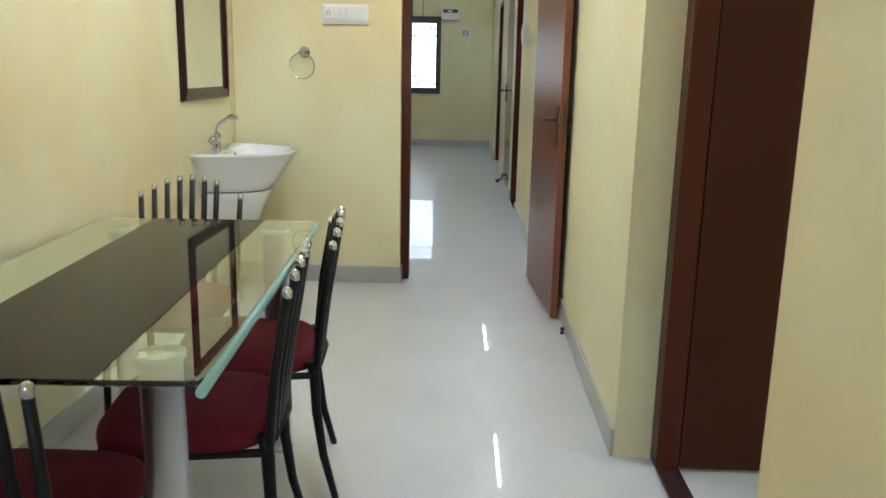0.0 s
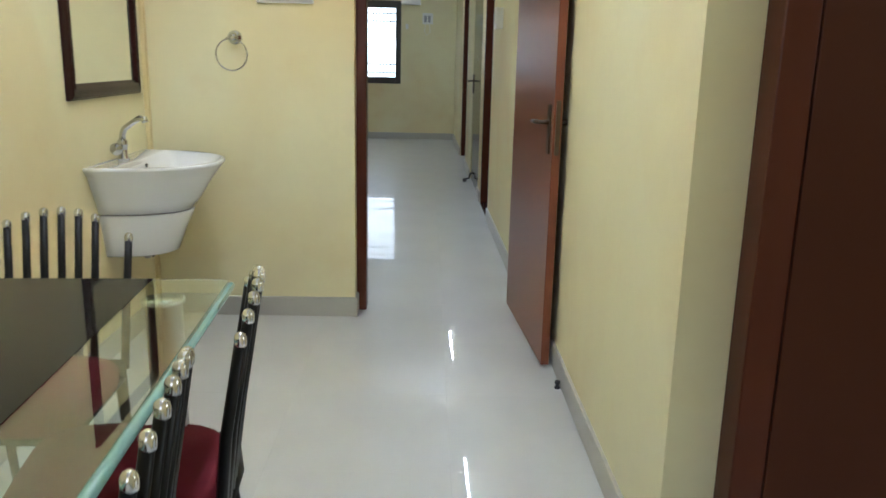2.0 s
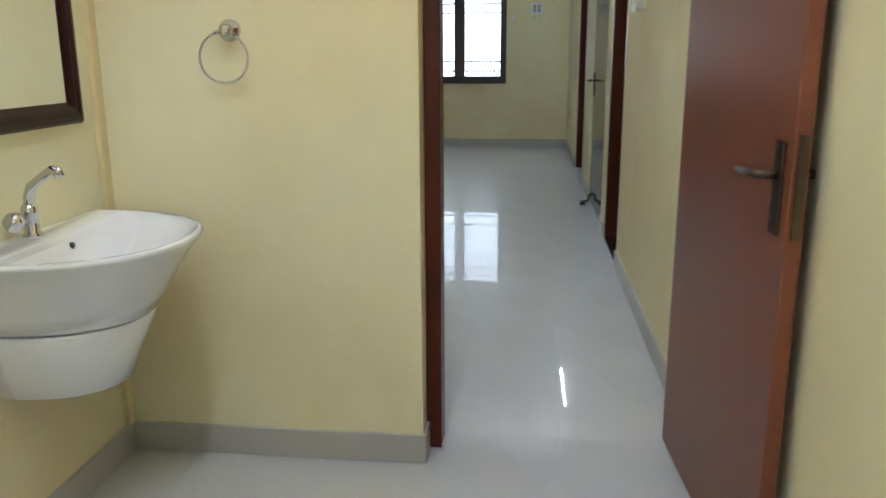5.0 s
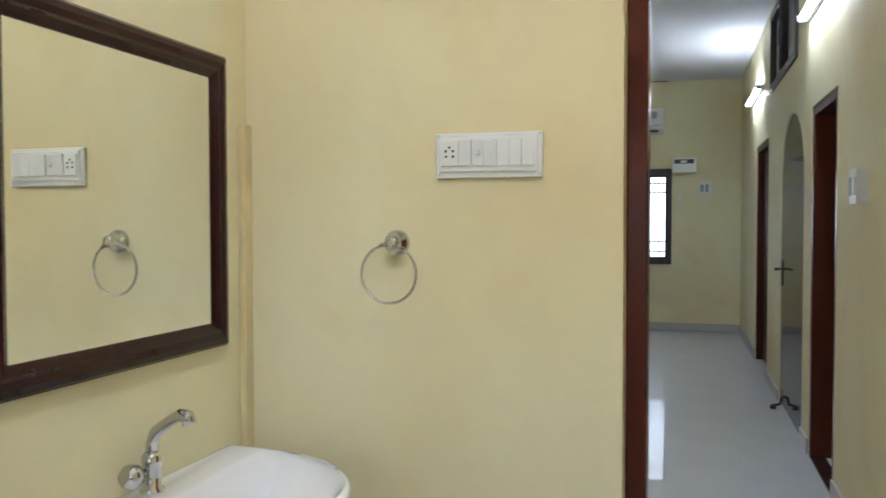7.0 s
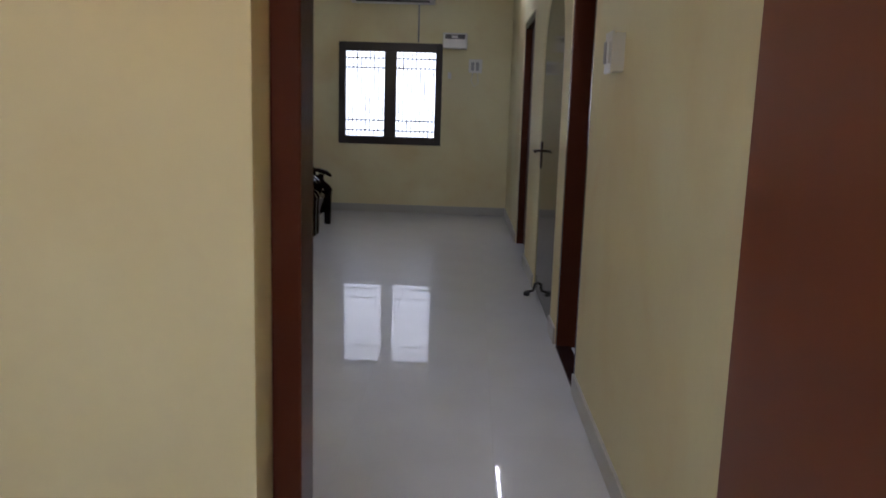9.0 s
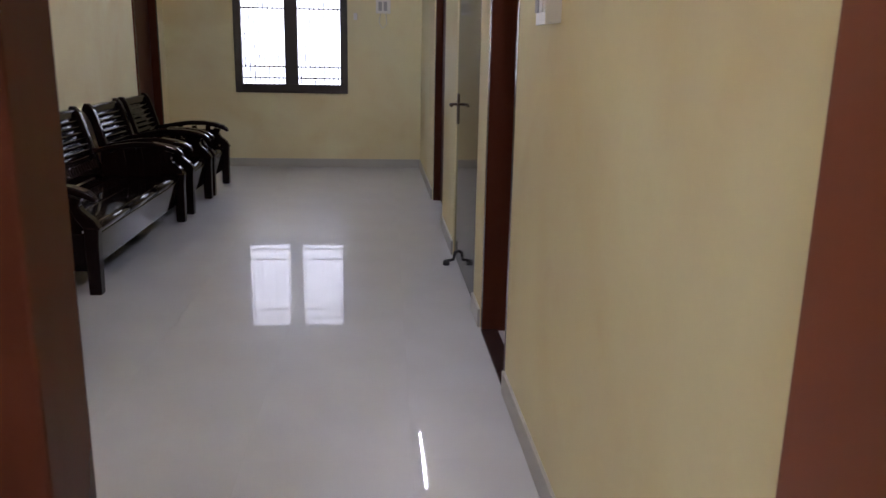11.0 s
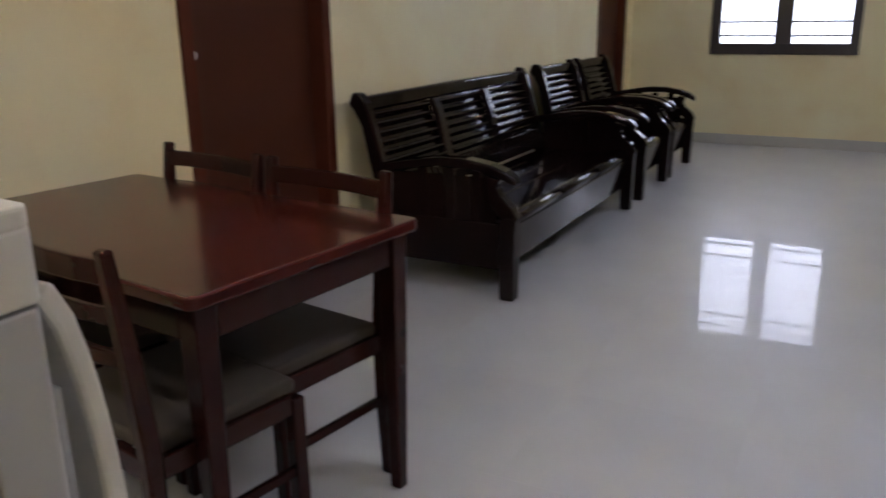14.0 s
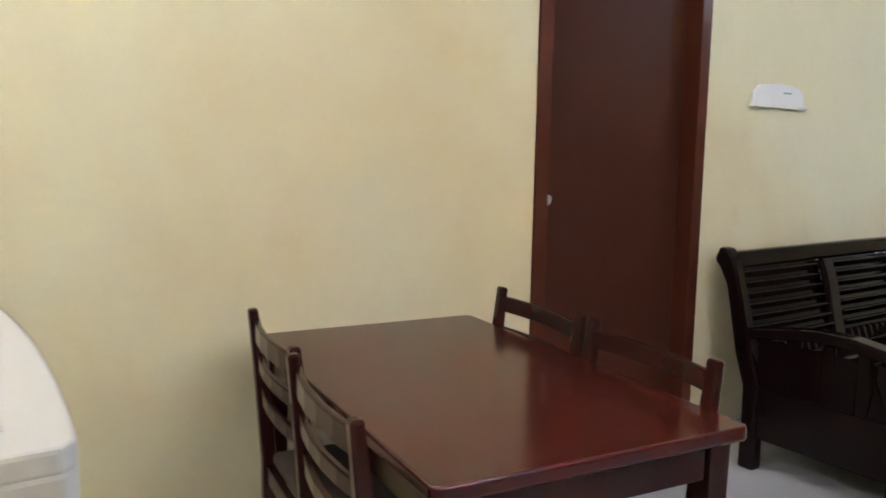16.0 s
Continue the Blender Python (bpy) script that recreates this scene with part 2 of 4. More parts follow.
def finish(bm, bevel=0.0, segs=2):
    bmesh.ops.recalc_face_normals(bm, faces=bm.faces)
    if bevel:
        es = [e for e in bm.edges if len(e.link_faces) == 2 and e.calc_face_angle(0) > 0.6]
        bmesh.ops.bevel(bm, geom=es, offset=bevel, segments=segs, affect="EDGES", profile=0.5, clamp_overlap=True)


def mesh_of(name, bm, material, bevel=0.0, segs=2):
    finish(bm, bevel, segs)
    me = bpy.data.meshes.new(name)
    bm.to_mesh(me)
    bm.free()
    me.materials.append(material)
    return me


def part(name, bm, material, parent=None, label="", bevel=0.0, segs=2):
    ob = new(name, mesh_of(name, bm, material, bevel, segs))
    if parent:
        ob.parent = parent
    if label:
        ob["label"] = label
    return ob


def boxes(*bs):
    bm = bmesh.new()
    for b in bs:
        box(bm, *b)
    return bm


def empty(name, label, category, group="", m=None):
    ob = new(name)
    ob.empty_display_size = 0.1
    tagged(ob, label, category, group)
    if m is not None:
        ob.matrix_world = m
    return ob


def structure(ob, label, category):
    return tagged(ob, label, category, kind="structure")


# ---- structure ----
def wall_with(name, along, fixed0, fixed1, a0, a1, openings, label, m=None, top=ZC):
    """A wall slab along x or y with rectangular openings (start, end, bottom, top)."""
    bm = bmesh.new()
    cuts = sorted(openings)
    spans, at = [], a0
    for s, e, b, t in cuts:
        spans.append((at, s, 0, top))
        if b > 0:
            spans.append((s, e, 0, b))
        spans.append((s, e, t, top))
        at = e
    spans.append((at, a1, 0, top))
    for s, e, b, t in spans:
        if e - s > 1e-4 and t - b > 1e-4:
            if along == "x":
                box(bm, s, e, fixed0, fixed1, b, t)
            else:
                box(bm, fixed0, fixed1, s, e, b, t)
    if m is not None:
        turned(bm, m)
    bmesh.ops.remove_doubles(bm, verts=bm.verts, dist=0.0005)
    return structure(part(name, bm, PAINT), label, "wall")


DH = 2.12
D3, D5, ARCH = (7.28, 8.10), (10.55, 11.75), (8.40, 9.62)
SIDE = (1.26, 2.50)
DL, DM = (7.68, 8.61), (12.70, 13.58)
WIN = (-1.66, -0.352, 0.875, 2.145)
wall_with("wall_dining_left", "y", XL - T, XL, YB, YP, [], "cream yellow painted dining wall with a mirror")
wall_with("wall_dining_right", "y", XR, XR + 0.20, YB, YP, [(SIDE[0], SIDE[1], 0, DH)], "cream yellow painted wall with an open side doorway")
wall_with("wall_partition", "x", YP, YQ, HL, XR + 0.3, [(-0.258, 0.67, 0, DH)], "cream yellow partition wall with a doorway to the hall")
wall_with("wall_back", "x", YB - T, YB, XL - T, XR + 0.2, [(-0.95, 0.35, 0.95, 2.2)], "plain cream yellow wall behind the dining table")
wall_with("wall_hall_left", "y", HL - T, HL, YP, YF + T, [(DL[0], DL[1], 0, DH), (DM[0], DM[1], 0, DH)], "cream yellow hall wall with two brown doors")
wall_with("wall_far", "x", YF, YF + T, HL, HR + 0.3, [WIN], "cream yellow far wall with a dark window")


def arched_wall():
    """The long hall wall, with two doorways, an arched recess and a high ventilator."""
    bm = bmesh.new()
    x0, x1 = HR, HR + T
    vent = (8.75, 10.35, 2.55, 3.22)
    for s, e, b, t in ((YQ, D3[0], 0, ZC), (D3[0], D3[1], DH, ZC), (D3[1], ARCH[0], 0, ZC), (ARCH[0], ARCH[1], vent[3], ZC), (ARCH[1], vent[1], 0, vent[2]), (ARCH[1], vent[1], vent[3], ZC), (vent[1], D5[0], 0, ZC), (D5[0], D5[1], DH + 0.08, ZC), (D5[1], YF + T, 0, ZC)):
        box(bm, x0, x1, s, e, b, t)
    box(bm, x0, x1, ARCH[0], vent[0], vent[2], vent[3])
    mid, r, spring = (ARCH[0] + ARCH[1]) / 2, (ARCH[1] - ARCH[0]) / 2, 1.70
    top = vent[2]
    n = 18
    rise = 2.20 - spring
    arc = [(mid - r * math.cos(math.pi * k / n), spring + rise * math.sin(math.pi * k / n)) for k in range(n + 1)]
    for (ya, za), (yb, zb) in zip(arc, arc[1:]):
        v = [bm.verts.new((x, y, z)) for x in (x0, x1) for y, z in ((ya, za), (yb, zb), (yb, top), (ya, top))]
        for f in ((0, 1, 2, 3), (7, 6, 5, 4), (0, 4, 5, 1), (2, 6, 7, 3)):
            bm.faces.new([v[i] for i in f])
    turned(bm, TURN)
    bmesh.ops.remove_doubles(bm, verts=bm.verts, dist=0.0005)
    structure(part("wall_hall_right", bm, PAINT), "cream yellow hall wall with brown doorways and an arched recess", "wall")
    return vent


VENT = arched_wall()
structure(part("ceiling", boxes((HL - T, HR + 0.3, YP, YF + T, ZC, ZC + 0.12), (XL - T, XR + 0.3, YB - T, YP - 0.002, ZC, ZC + 0.12)), CEIL), "flat white painted ceiling", "ceiling")
floor = structure(part("floor", boxes((XL - T, XR + 0.2, YB - T, YP, -0.12, -0.004), (HL - T, HR + 0.3, YP + 0.001, YF + T, -0.12, -0.004), (XR + 0.201, 3.4, 0.6, 3.7, -0.12, -0.004), (HR + 0.301, 3.0, 6.3, 8.6, -0.12, -0.004), (HL - 0.9, HL - T - 0.001, 7.0, 13.8, -0.12, -0.004)), GROUT), "pale glossy vitrified tile floor with thin joints", "floor")

# side rooms behind the open doors
structure(part("wall_side_room", boxes((XR + 0.2, 3.4, 0.6, 0.7, 0, ZC), (XR + 0.2, 3.4, 3.6, 3.7, 0, ZC), (3.3, 3.4, 0.7, 3.6, 0, ZC)), PAINT), "cream yellow walls of the side bedroom", "wall")
structure(part("ceiling_side_room", boxes((XR + 0.2, 3.4, 0.6, 3.7, 2.9, 3.0)), CEIL), "plain white ceiling of the side bedroom", "ceiling")
structure(part("wall_inner_room", boxes((HR + 0.2, 2.9, 6.3, 6.4, 0, ZC), (HR + 0.2, 2.9, 8.5, 8.6, 0, ZC), (2.9, 3.0, 6.3, 8.6, 0, ZC)), PAINT), "cream yellow walls of the inner room", "wall")
structure(part("ceiling_inner_room", boxes((HR + 0.2, 3.0, 6.3, 8.6, 2.9, 3.0)), CEIL), "plain white ceiling of the inner room", "ceiling")


# ---- skirting ----
def skirting(name, runs, m=None):
    bm = bmesh.new()
    for x0, x1, y0, y1 in runs:
        box(bm, x0, x1, y0, y1, 0, 0.10)
    if m is not None:
        turned(bm, m)
    structure(part(name, bm, SKIRT, bevel=0.002, segs=1), "grey tile skirting along the wall foot", "skirting")


S = 0.014
skirting("baseboard_dining_left", [(XL, XL + S, YB, YP)])
skirting("baseboard_dining_right", [(XR - S, XR, YB, SIDE[0]), (XR - S, XR, SIDE[1], YP)])
skirting("baseboard_partition", [(XL + S, -0.246, YP - S, YP), (-0.258, -0.246, YP, 4.795)])
skirting("baseboard_partition_hall", [(HL + S, -0.258, YQ, YQ + S)])
skirting("baseboard_hall_left", [(HL, HL + S, YQ, DL[0]), (HL, HL + S, DL[1], DM[0]), (HL, HL + S, DM[1], YF)])
skirting("baseboard_far", [(HL + S, HR - 0.03, YF - S, YF)])
skirting("baseboard_hall_right", [(HR - S, HR, YQ + 0.03, D3[0]), (HR - S, HR, D3[1], ARCH[0]), (HR - S, HR, ARCH[1], D5[0]), (HR - S, HR, D5[1], YF - 0.02)], TURN)


# ---- doors ----
def lever(parent, x, y, z, sx, along=-1, mtl=None, m=None):
    """A lever handle on a long plate; sx the side it stands out to (along x), along the lever's way in y."""
    mtl = mtl or BRASS
    bm = boxes((min(x, x + sx * 0.008), max(x, x + sx * 0.008), y - 0.022, y + 0.022, z - 0.13, z + 0.07))
    if m is not None:
        turned(bm, m)
    plate = part("handle_plate", bm, mtl, parent, "aged metal handle plate", bevel=0.003)
    bm = bmesh.new()
    rod(bm, [(x, y, z), (x + sx * 0.045, y, z), (x + sx * 0.055, y + along * 0.02, z), (x + sx * 0.055, y + along * 0.11, z - 0.004)], [0.010, 0.009, 0.010, 0.008], 10)
    if m is not None:
        turned(bm, m)
    part("handle", bm, mtl, parent, "metal lever handle")
    return plate


def frame_y(name, x0, x1, span, label, top=DH, w=0.06, m=None):
    """A door frame in a wall along y: two jambs and a head."""
    e = empty(name, label, "door frame")
    e["kind"] = "structure"
    for nm, b in (("jamb", (x0, x1, span[0], span[0] + w, 0, top)), ("jamb", (x0, x1, span[1] - w, span[1], 0, top)), ("head", (x0, x1, span[0] + w, span[1] - w, top - w, top))):
        bm = boxes(b)
        if m is not None:
            turned(bm, m)
        part(nm, bm, FRAME, e, bevel=0.004)
    return e


# doorway of the partition, its leaf opened flat along the dining wall
pf = empty("door_frame_1", "reddish brown wooden door frame in the partition", "door frame")
pf["kind"] = "structure"
for nm, b in (("jamb", (-0.258, -0.208, 4.80, 4.905, 0, DH)), ("jamb", (0.617, 0.67, 4.80, 4.897, 0, DH)), ("head", (-0.208, 0.617, 4.80, 4.905, DH - 0.06, DH))):
    part(nm, boxes(b), FRAME, pf, bevel=0.004)
d1 = empty("door_1", "brown laminate door leaf standing open along the wall", "door")
d1["kind"] = "structure"
LM = pose(0.557, 4.93, 0, 0, 0, 4.1) @ pose(-0.575, -4.93, 0)
bm = boxes((0.557, 0.593, 4.03, 4.93, 0.012, 2.05))
turned(bm, LM)
part("leaf", bm, LEAF, d1, "brown laminate door leaf", bevel=0.003)
lever(d1, 0.557, 4.090, 1.05, -1, 1, BRASS, LM)
lever(d1, 0.593, 4.090, 1.05, 1, 1, BRASS, LM)
bm = boxes((0.566, 0.584, 4.024, 4.032, 0.92, 1.14))
turned(bm, LM)
part("lock_plate", bm, BRASS, d1, "brass lock face on the door edge")

# side doorway of the dining room
f2 = empty("door_frame_2", "reddish brown door frame of the side bedroom", "door frame")
f2["kind"] = "structure"
for nm, b in (("jamb", (XR + 0.125, XR + 0.20, 1.47, 1.56, 0, DH)), ("jamb", (XR + 0.125, XR + 0.20, SIDE[1] - 0.09, SIDE[1], 0, DH)), ("head", (XR + 0.125, XR + 0.20, 1.56, SIDE[1] - 0.09, DH - 0.06, DH))):
    part(nm, boxes(b), FRAME, f2, bevel=0.004)
structure(part("wall_return", boxes((XR + 0.13, XR + 0.20, SIDE[0], 1.47, 0, DH)), PAINT), "cream yellow return beside the side door frame", "wall")
d2 = empty("door_2", "dark brown door leaf opened into the side bedroom", "door")
d2["kind"] = "structure"
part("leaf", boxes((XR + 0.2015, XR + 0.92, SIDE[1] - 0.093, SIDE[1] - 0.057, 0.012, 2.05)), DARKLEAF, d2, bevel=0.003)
structure(part("sill_side_door", boxes((XR + 0.125, XR + 0.20, 1.56, SIDE[1] - 0.09, -0.003, 0.012)), THRESH, bevel=0.002), "dark granite sill strip across the doorway", "sill")

# doorways of the long hall wall
frame_y("door_frame_3", HR + 0.003, HR + 0.13, D3, "reddish brown door frame of the inner room", m=TURN)
d3 = empty("door_3", "dark brown door leaf opened into the inner room", "door")
d3["kind"] = "structure"
bm = boxes((HR + 0.135, HR + 0.86, D3[1] - 0.10, D3[1] - 0.062, 0.012, 2.05))
turned(bm, TURN)
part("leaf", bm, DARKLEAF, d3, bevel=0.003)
bm = boxes((HR - 0.004, HR + 0.085, D3[0] + 0.06, D3[1] - 0.06, -0.003, 0.012))
turned(bm, TURN)
structure(part("sill_inner_door", bm, THRESH, bevel=0.002), "dark granite sill strip across the doorway", "sill")
frame_y("door_frame_4", HR + 0.01, HR + 0.13, D5, "dark reddish brown door frame near the far wall", top=DH + 0.08, m=TURN)
d5 = empty("door_4", "closed dark brown door near the far wall", "door")
d5["kind"] = "structure"
bm = boxes((HR + 0.075, HR + 0.11, D5[0] + 0.062, D5[1] - 0.062, 0.01, DH + 0.018))
turned(bm, TURN)
part("leaf", bm, DARKLEAF, d5, bevel=0.003)


def arched_leaf():
    e = empty("door_5", "polished dark arched door closed in the recess", "door")
    e["kind"] = "structure"
    mid, r, spring, rise = (ARCH[0] + ARCH[1]) / 2, (ARCH[1] - ARCH[0]) / 2 - 0.002, 1.70, 0.498
    outline = [(mid - r, 0.008), (mid + r, 0.008)] + [(mid + r * math.cos(math.pi * k / 18), spring + rise * math.sin(math.pi * k / 18)) for k in range(19)]
    bm = bmesh.new()
    a = [bm.verts.new((HR + 0.010, y, z)) for y, z in outline]
    b = [bm.verts.new((HR + 0.050, y, z)) for y, z in outline]
    bm.faces.new(a)
    bm.faces.new(b[::-1])
    for k in range(len(a)):
        j = (k + 1) % len(a)
        bm.faces.new((a[k], b[k], b[j], a[j]))
    turned(bm, TURN)
    part("leaf", bm, GLOSSLEAF, e, "polished dark door leaf")
    lever(e, HR + 0.010, ARCH[1] - 0.06, 1.06, -1, -1, BRASS, TURN)
    for z in (0.25, 1.55):
        bm = boxes((HR + 0.004, HR + 0.010, ARCH[0] + 0.01, ARCH[0] + 0.05, z, z + 0.16))
        turned(bm, TURN)
        part("hinge", bm, DARKPLASTIC, e, "dark hinge plate", bevel=0.002)
    bm = bmesh.new()
    rod(bm, [(HR + 0.012, ARCH[1] - 0.28, 0.10), (HR - 0.012, ARCH[1] - 0.28, 0.09), (HR - 0.022, ARCH[1] - 0.28, 0.04), (HR - 0.075, ARCH[1] - 0.28, 0.028)], 0.011, 8)
    lathe(bm, [(0.006, 0.0), (0.024, 0.003), (0.022, 0.030), (0.012, 0.038)], (HR - 0.070, ARCH[1] - 0.28, 0.0), 12)
    turned(bm, TURN)
    part("door_stop", bm, DARKPLASTIC, e, "dark rubber foot stop")


arched_leaf()

# high ventilator over the arch
ve = empty("ventilator_window", "dark wooden high ventilator window with an ornamental grille", "window")
ve["kind"] = "structure"
vy0, vy1, vz0, vz1 = VENT
for nm, b in (("window_frame", (HR - 0.02, HR + 0.08, vy0, vy0 + 0.06, vz0, vz1)), ("window_frame", (HR - 0.02, HR + 0.08, vy1 - 0.06, vy1, vz0, vz1)), ("window_frame", (HR - 0.02, HR + 0.08, vy0 + 0.06, vy1 - 0.06, vz0, vz0 + 0.06)), ("window_frame", (HR - 0.02, HR + 0.08, vy0 + 0.06, vy1 - 0.06, vz1 - 0.06, vz1)), ("mullion", (HR - 0.02, HR + 0.07, (vy0 + vy1) / 2 - 0.025, (vy0 + vy1) / 2 + 0.025, vz0 + 0.06, vz1 - 0.06))):
    bm = boxes(b)
    turned(bm, TURN)
    part(nm, bm, WINWOOD, ve, bevel=0.003)
bm = bmesh.new()
torus(bm, (HR - 0.025, (vy0 + vy1) / 2, (vz0 + vz1) / 2), 0.09, 0.010, "x", 24, 6)
rod(bm, [(HR - 0.025, (vy0 + vy1) / 2, vz0 + 0.06), (HR - 0.025, (vy0 + vy1) / 2, vz1 - 0.06)], 0.009, 6)
turned(bm, TURN)
part("grille_ring", bm, IRON, ve, "dark iron ring ornament")
for a, b in ((vy0 + 0.06, (vy0 + vy1) / 2 - 0.025), ((vy0 + vy1) / 2 + 0.025, vy1 - 0.06)):
    bm = boxes((HR + 0.03, HR + 0.045, a, b, vz0 + 0.06, vz1 - 0.06))
    turned(bm, TURN)
    part("pane", bm, GREYPLASTIC, ve, "frosted grey pane")

# doors of the left hall wall
def left_door(name, span, ajar, label):
    frame_y(name.replace("door", "door_frame"), HL - 0.11, HL + 0.012, span, "reddish brown wooden door frame on the hall wall")
    e = empty(name, label, "door")
    e["kind"] = "structure"
    m = pose(HL - 0.10, span[1] - 0.062, 0, 0, 0, -ajar) @ pose(-(HL - 0.10), -(span[1] - 0.062), 0)
    bm = boxes((HL - 0.105, HL - 0.07, span[0] + 0.062, span[1] - 0.062, 0.012, DH - 0.062))
    turned(bm, m)
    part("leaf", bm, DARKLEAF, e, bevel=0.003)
    bm = bmesh.new()
    lathe(bm, [(0.020, 0), (0.020, 0.004), (0.009, 0.008), (0.009, 0.028), (0.018, 0.034), (0.020, 0.044), (0.012, 0.052)], (HL - 0.07, span[0] + 0.128, 1.14), 16, "x")
    turned(bm, m)
    part("knob", bm, SATIN, e, "small metal door knob")


left_door("door_6", DL, 3.0, "brown wooden door with a small knob, slightly ajar")
left_door("door_7", DM, 0.0, "closed dark brown wooden door by the far corner")
structure(part("wall_behind_doors", boxes((HL - 0.9, HL - 0.8, 7.0, 13.8, 0, ZC)), PAINT), "plain wall closing the rooms behind the doors", "wall")

# ---- far window ----
w1 = empty("window_1", "near-black wooden window with two panes and iron grille", "window")
w1["kind"] = "structure"
wx0, wx1, wz0, wz1 = WIN
mid = (wx0 + wx1) / 2
fy0, fy1 = YF - 0.02, YF + 0.07
for nm, b in (("window_frame", (wx0, wx0 + 0.085, fy0, fy1, wz0, wz1)), ("window_frame", (wx1 - 0.085, wx1, fy0, fy1, wz0, wz1)), ("window_frame", (wx0 + 0.085, wx1 - 0.085, fy0, fy1, wz0, wz0 + 0.10)), ("window_frame", (wx0 + 0.085, wx1 - 0.085, fy0, fy1, wz1 - 0.11, wz1)), ("mullion", (mid - 0.075, mid + 0.075, fy0, fy1, wz0 + 0.10, wz1 - 0.11))):
    part(nm, boxes(b), WINWOOD, w1, bevel=0.004)
for a, b in ((wx0 + 0.085, mid - 0.075), (mid + 0.075, wx1 - 0.085)):
    z0, z1 = wz0 + 0.10, wz1 - 0.11
    for z in (z0 + 0.07, z0 + 0.20, z1 - 0.20, z1 - 0.08):
        part("grille_bar", boxes((a, b, YF + 0.05, YF + 0.058, z - 0.009, z + 0.009)), IRON, w1)
    for k in range(9):
        bm = bmesh.new()
        x = a + (b - a) * (k + 0.5) / 9
        rod(bm, [(x, YF + 0.062, z0), (x, YF + 0.062, z1)], 0.0065, 6)
        part("grille_rod", bm, IRON, w1)
    p = part("pane", boxes((a, b, YF + 0.03, YF + 0.034, z0, z1)), PANE, w1)
    p.visible_shadow = False
structure(part("backdrop", boxes((-4.0, 2.0, YF + 1.6, YF + 1.65, -0.5, 4.5)), OUTSIDE), "bright hazy daylight outside the window", "backdrop")

# ---- tube lights ----
def tube_light(y0, y1, z, m, lamp=None):
    e = empty("tube_light", "lit white fluorescent tube on a wall batten", "tube light", "tube lights on the hall wall")
    bm = boxes((HR - 0.03, HR, y0 - 0.03, y1 + 0.03, z - 0.02, z + 0.025))
    turned(bm, m)
    part("batten", bm, PLASTIC, e, "white metal batten", bevel=0.004)
    for y in (y0 - 0.02, y1 + 0.02):
        bm = boxes((HR - 0.075, HR - 0.03, y - 0.012, y + 0.012, z - 0.02, z + 0.02))
        turned(bm, m)
        part("tube_holder", bm, GREYPLASTIC, e, "grey end holder", bevel=0.003)
    bm = bmesh.new()
    rod(bm, [(HR - 0.056, y0 - 0.008, z), (HR - 0.056, y1 + 0.008, z)], 0.014, 14)
    turned(bm, m)
    part("tube", bm, lamp or TUBE, e, "glowing white tube")


tube_light(7.05, 8.20, 2.68, TURN)
tube_light(11.05, 12.20, 2.72, TURN)
# one more on the hall face of the partition: unseen, added to brighten the hall
tube_light(0.0, 1.15, 2.70, pose(-2.25, YQ, 0, 0, 0, -90) @ pose(-HR, 0, 0), TUBE_ADDED)

# ---- dining room ----
# an unseen tube light, assumed under the dining ceiling to light the room
tube_light(2.3, 3.45, 2.70, pose(-0.25, 0, ZC, 0, -90, 0) @ pose(-HR, 0, -2.70), TUBE_BRIGHT)


# thin added strip whose darker colour draws the shadow in the corner
structure(part("pipe_casing", boxes((XL, XL + 0.018, YP - 0.042, YP, 0.10, 1.68)), CORNERSHADE, bevel=0.004), "slim yellowed strip in the wall corner, darkened for corner shade", "casing")


def wall_mirror():
    y0, y1, z0, z1, w = 3.83, 4.578, 1.108, 1.838, 0.062
    e = empty("wall_mirror", "rectangular mirror in a dark mahogany moulded frame", "mirror", m=pose(XL, 0, 0))
    # moulding section: (distance in from the outer edge, height off the wall)
    sec = [(0, 0), (0, 0.012), (0.008, 0.022), (0.022, 0.026), (0.036, 0.022), (0.044, 0.024), (0.052, 0.018), (w, 0.012), (w, 0)]
    corner = [(y0, z0, 1, 1), (y1, z0, -1, 1), (y1, z1, -1, -1), (y0, z1, 1, -1)]
    for k in range(4):
        bm = bmesh.new()
        a, b = corner[k], corner[(k + 1) % 4]
        rings = [[bm.verts.new((h, c[0] + c[2] * d, c[1] + c[3] * d)) for d, h in sec] for c in (a, b)]
        for i in range(len(sec)):
            j = (i + 1) % len(sec)
            bm.faces.new((rings[0][i], rings[0][j], rings[1][j], rings[1][i]))
        part("frame_rail", bm, MIRFRAME, e, "dark mahogany moulding")
    part("mirror_glass", boxes((0.002, 0.009, y0 + w - 0.004, y1 - w + 0.004, z0 + w - 0.004, z1 - w + 0.004)), MIRROR, e, "clear silvered glass")


wall_mirror()


def d_outline(width, depth, n=28, back=0.0):
    """Half-round plan: the flat side on the wall at x = 0."""
    pts = []
    for k in range(n + 1):
        a = -math.pi / 2 + math.pi * k / n
        c, s = math.cos(a), math.sin(a)
        pts.append((back + (depth - back) * abs(c) ** 0.85, width / 2 * (abs(s) ** 0.9) * (1 if s >= 0 else -1)))
    return pts


def loft(bm, levels, cap_first=True, cap_last=True):
    rings = [[bm.verts.new((x, y, z)) for x, y in outline] for outline, z in levels]
    n = len(rings[0])
    for a, b in zip(rings, rings[1:]):
        for k in range(n):
            bm.faces.new((a[k], a[(k + 1) % n], b[(k + 1) % n], b[k])).smooth = True
    if cap_first:
        bm.faces.new(rings[0])
    if cap_last:
        bm.faces.new(rings[-1])


